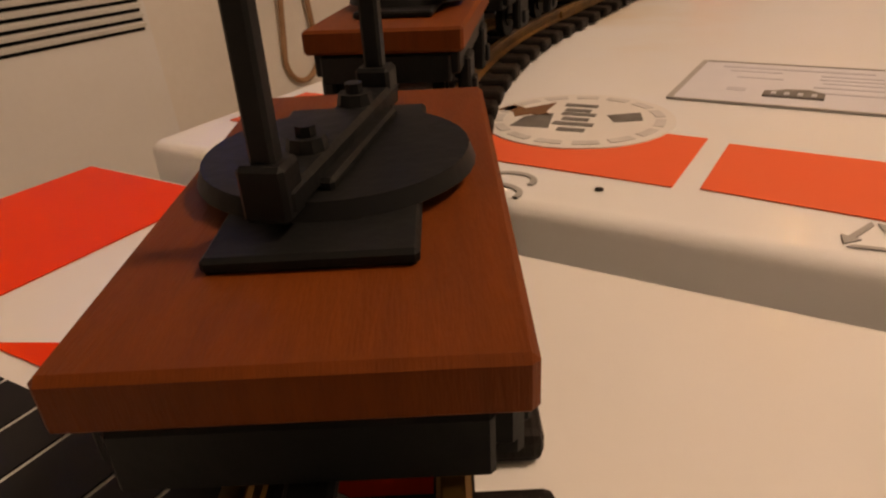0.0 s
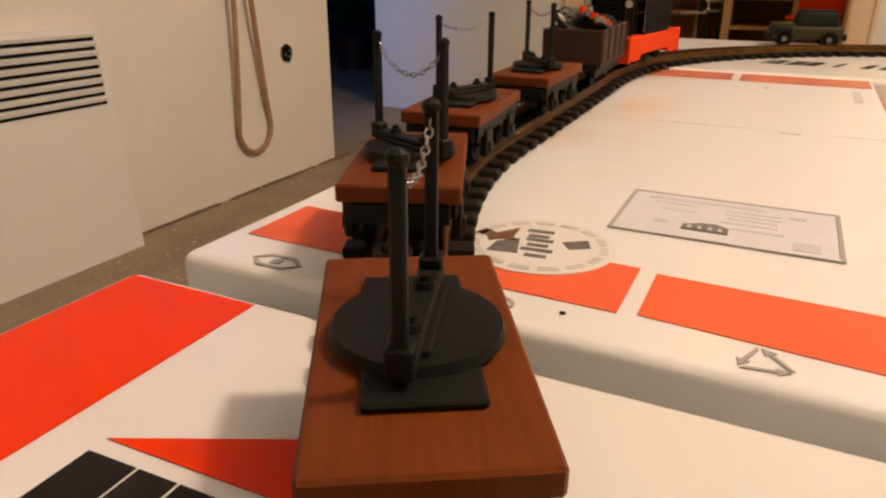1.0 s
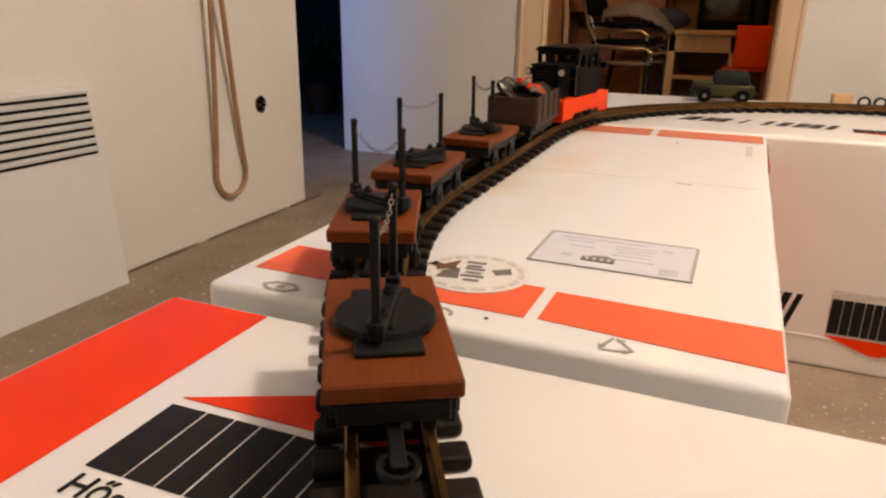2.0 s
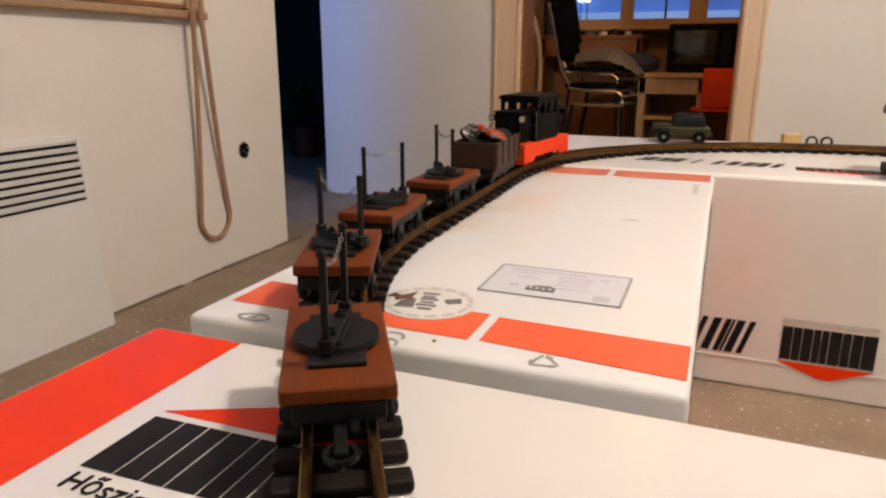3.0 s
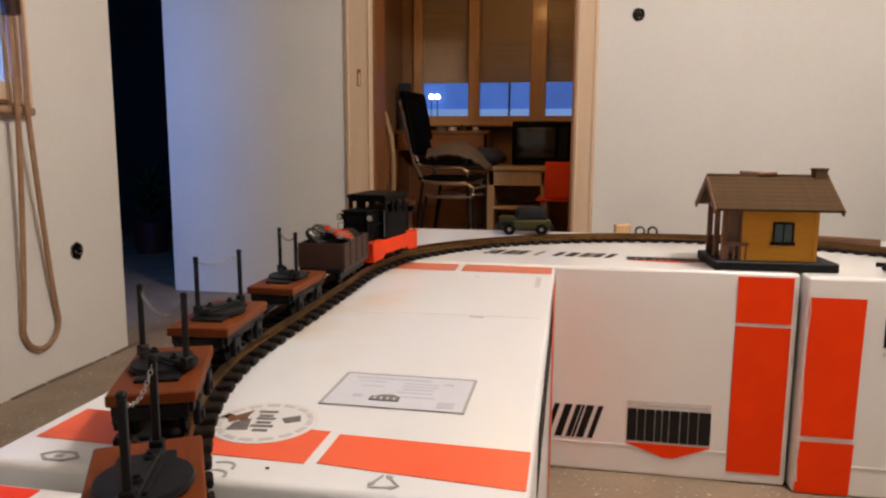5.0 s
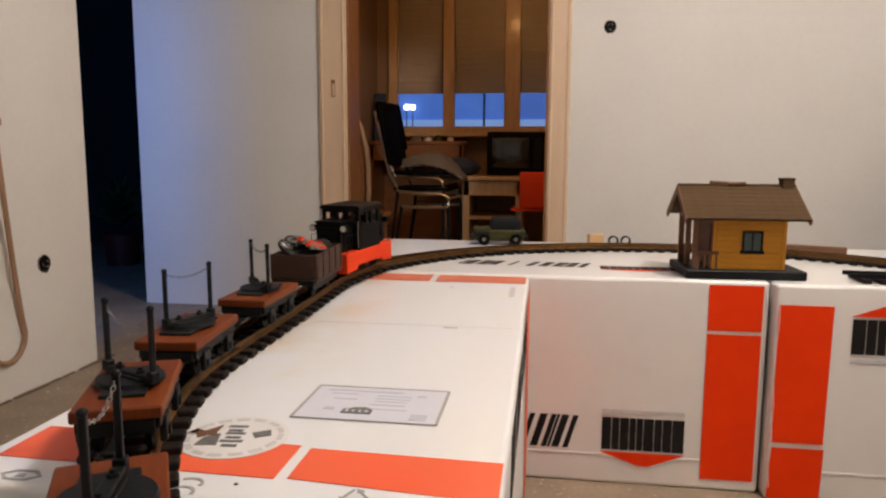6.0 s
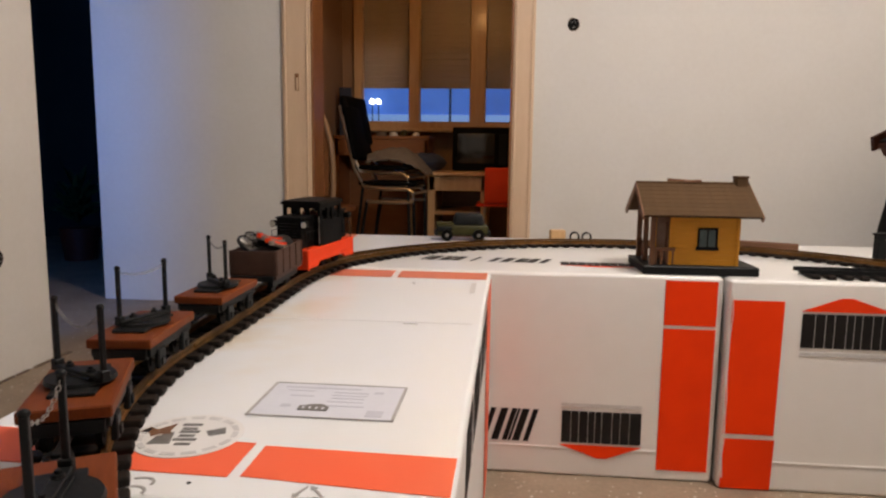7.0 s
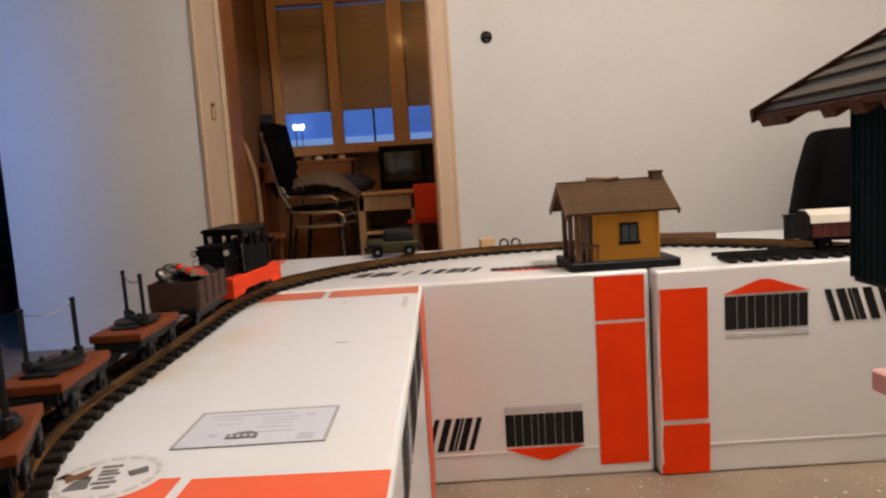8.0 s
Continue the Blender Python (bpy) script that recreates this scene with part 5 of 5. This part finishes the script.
t = thing("dark_bundle", "dark blue rolled garment on the table", "bundle", pose(-0.60, 4.62, 0.6885))
s = Shape().ball((0, 0, 0.065), (0.17, 0.14, 0.07), 20)
for v in s.bm.verts:
    v.co += v.co.normalized() * noise.noise(v.co * 16) * 0.012
part("cloth", s, NAVY, t, smooth=True)

red = thing("red_chair", "red plastic shell chair beside the table", "chair", pose(-0.02, 4.34, 0))
part("backrest", Shape().box((0, 0, 0.60), (0.24, 0.02, 0.25), bevel=0.009, seg=3), REDSEAT, red, smooth=True)
part("seat", Shape().box((0, 0.18, 0.46), (0.36, 0.36, 0.02), bevel=0.009, seg=3), REDSEAT, red, smooth=True)
for x in (-0.14, 0.14):
    part("leg", Shape().tube([(x, 0.33, 0.45), (x * 1.05, 0.34, 0.0)], 0.011), CHROME, red)
    part("leg", Shape().tube([(x * 0.8, 0.03, 0.45), (x * 0.85, 0.02, 0.40), (x * 1.1, -0.01, 0.0)], 0.011), CHROME, red)


def chrome_chair(m, seat_z, back_top):
    t = thing("chrome_chair", "black-backed chair with a chrome tube frame", "chair", m, "stacked chrome chairs")
    part("seat", Shape().box((0, 0, seat_z), (0.38, 0.36, 0.028), bevel=0.012, seg=3), BLACK, t, smooth=True)
    part("backrest", Shape().box((-0.250, 0, (seat_z + 0.16 + back_top) / 2), (0.050, 0.36, back_top - seat_z - 0.14), turn=Matrix.Rotation(-0.20, 3, "Y"), bevel=0.022, seg=3), BLACKBAG, t, smooth=True)
    for y in (-0.17, 0.17):
        part("frame_tube", Shape().tube([(-0.30, y, back_top - 0.06), (-0.22, y, seat_z + 0.10), (-0.15, y, seat_z - 0.02), (0.0, y, seat_z - 0.035), (0.15, y, seat_z - 0.035), (0.19, y, seat_z - 0.06), (0.195, y, seat_z - 0.12), (0.05, y, seat_z - 0.125), (-0.13, y, seat_z - 0.12)], 0.011), CHROME, t, smooth=True)
        # Tube legs coloured charcoal to put in the shade under the seats.
        part("rear_leg", Shape().tube([(-0.13, y, seat_z - 0.12), (-0.21, y, 0.0)], 0.011), DARK, t)
        part("front_leg", Shape().tube([(0.19, y, seat_z - 0.11), (0.21, y, 0.0)], 0.011), DARK, t)
    part("front_rail", Shape().tube([(0.195, -0.17, seat_z - 0.06), (0.195, 0.17, seat_z - 0.06)], 0.009), CHROME, t)
    return t


chrome_chair(pose(-0.765, 4.17, 0, 0, 0, -6), 0.615, 1.12)
chrome_chair(pose(-0.785, 4.19, 0, 0, 0, -11), 0.718, 1.19)
t = thing("folded_coat", "grey-brown coat heaped on the stacked chairs", "coat", pose(-0.735, 4.19, 0.742))
s = Shape()
nx, ny = 26, 16
grid = []
for i in range(nx + 1):
    for j in range(ny + 1):
        u, v = i / nx * 2 - 1, j / ny * 2 - 1
        z = 0.115 * max(0.0, 1 - (u + 0.2) ** 2 * 0.75) * (1 - 0.5 * v * v) + 0.022 * noise.noise(Vector((u * 2.2, v * 2.5, 3.1))) + 0.010 * noise.noise(Vector((u * 7, v * 5, 1.0)))
        z -= 0.10 * max(0.0, u - 0.45) ** 1.3 + 0.05 * max(0.0, abs(v) - 0.6)
        grid.append(s.bm.verts.new((0.02 + u * (0.205 + 0.02 * noise.noise(Vector((v * 3, 0, 0)))), v * 0.21, max(0.004, z) if u < 0.45 and abs(v) < 0.7 else z)))
for i in range(nx):
    for j in range(ny):
        k = i * (ny + 1) + j
        s.bm.faces.new((grid[k], grid[k + ny + 1], grid[k + ny + 2], grid[k + 1]))
rim = bmesh.ops.extrude_face_region(s.bm, geom=list(s.bm.faces))
for v in rim["geom"]:
    if isinstance(v, bmesh.types.BMVert):
        v.co.z -= 0.004 if -0.001 < v.co.z < 0.02 else 0.012
part("cloth", s, CLOTH, t, smooth=True)

bent = thing("bentwood_chair", "old bentwood chair with a pale curved back", "chair", pose(-1.02, 3.78, 0))
part("back_bow", Shape().tube([(-0.20, 0, 1.145), (-0.15, 0, 1.09), (-0.107, 0, 1.0), (-0.075, 0, 0.88), (-0.062, 0, 0.75), (-0.06, 0, 0.60), (-0.075, 0, 0.42), (-0.095, 0, 0.28), (-0.11, 0, 0.0)], 0.017, 10), BENTWOOD, bent, smooth=True)
part("seat", Shape().rod((-0.15, 0.17, 0.44), (-0.15, 0.17, 0.465), 0.19, seg=28), DARKWOOD, bent)
part("back_bow", Shape().tube([(-0.20, 0, 1.145), (-0.26, 0, 1.11), (-0.31, 0, 1.0), (-0.33, 0, 0.85), (-0.335, 0, 0.62), (-0.32, 0, 0.0)], 0.017, 10), BENTWOOD, bent, smooth=True)
part("back_panel", Shape().box((-0.20, 0.01, 0.76), (0.22, 0.012, 0.44), bevel=0.004), DARKWOOD, bent)
for x in (-0.27, -0.03):
    part("leg", Shape().rod((x, 0.32, 0.45), (x * 1.04, 0.34, 0.0), 0.014, 0.011, 10), DARKWOOD, bent)

# something green deep in the hall
plant = thing("potted_plant", "green house plant in the dark hall", "plant", pose(-3.15, 4.3, 0))
part("pot", Shape().rod((0, 0, 0), (0, 0, 0.24), 0.11, 0.14, 18), MAROON, plant, smooth=True)
rng = random.Random(8)
s = Shape()
for k in range(70):
    a, e = rng.uniform(0, 6.28), rng.uniform(0.1, 1.3)
    l = rng.uniform(0.12, 0.32)
    d = Vector((math.cos(a) * math.cos(e), math.sin(a) * math.cos(e), math.sin(e)))
    base = Vector((0, 0, 0.26 + rng.uniform(0, 0.2)))
    tip = base + d * l
    side = d.cross(Vector((0, 0, 1))).normalized() * 0.03
    midp = base.lerp(tip, 0.55) + Vector((0, 0, 0.03))
    v = [s.bm.verts.new(p) for p in (base, midp + side, tip, midp - side)]
    s.bm.faces.new(v)
crown = part("leaves", s, TILEDARK, plant)
crown["kind"] = "stuff"

# grime along the foot of the west wall and rubble crumbs on the floor
s = Shape()
rng = random.Random(11)
y = -1.0
while y < 1.95:
    l = rng.uniform(0.05, 0.16)
    s.box((WEST + 0.008, y + l / 2, 0.003), (rng.uniform(0.006, 0.02), l * 1.05, 0.005), turn=turn_z(rng.uniform(-2, 2)))
    y += l + (rng.uniform(0.0, 0.06) if rng.random() < 0.4 else 0.0)
tagged(part("floor_crack", s, GRIME), "dark dusty gap at the foot of the wall", "floor gap", kind="structure")

# ---- sleepers, last ----
sleeper = finish("sleeper", Shape().box((0, 0, 0.005), (0.0205, 0.097, 0.010), bevel=0.003, seg=2), SLEEPER)
for off in (-0.0245, 0.0245):
    s = Shape()
    for d in SLEEPERS:
        p, h = along(d + 0.018)
        s.box((p.x - math.sin(h) * off, p.y + math.cos(h) * off, bed(d + 0.018) + 0.004), (0.022, 0.010, 0.006), turn=Matrix.Rotation(h, 3, "Z"))
    web = part("sleeper_web", s, SLEEPER, track)
for d in SLEEPERS:
    p, h = along(d)
    part("sleeper", sleeper, SLEEPER, track, at=Matrix.Translation((p.x, p.y, bed(d))) @ Matrix.Rotation(h, 4, "Z"))
for k in range(22):
    part("sleeper", sleeper, SLEEPER, siding, at=pose(0.03 + 0.0365 * k, 0, 0))
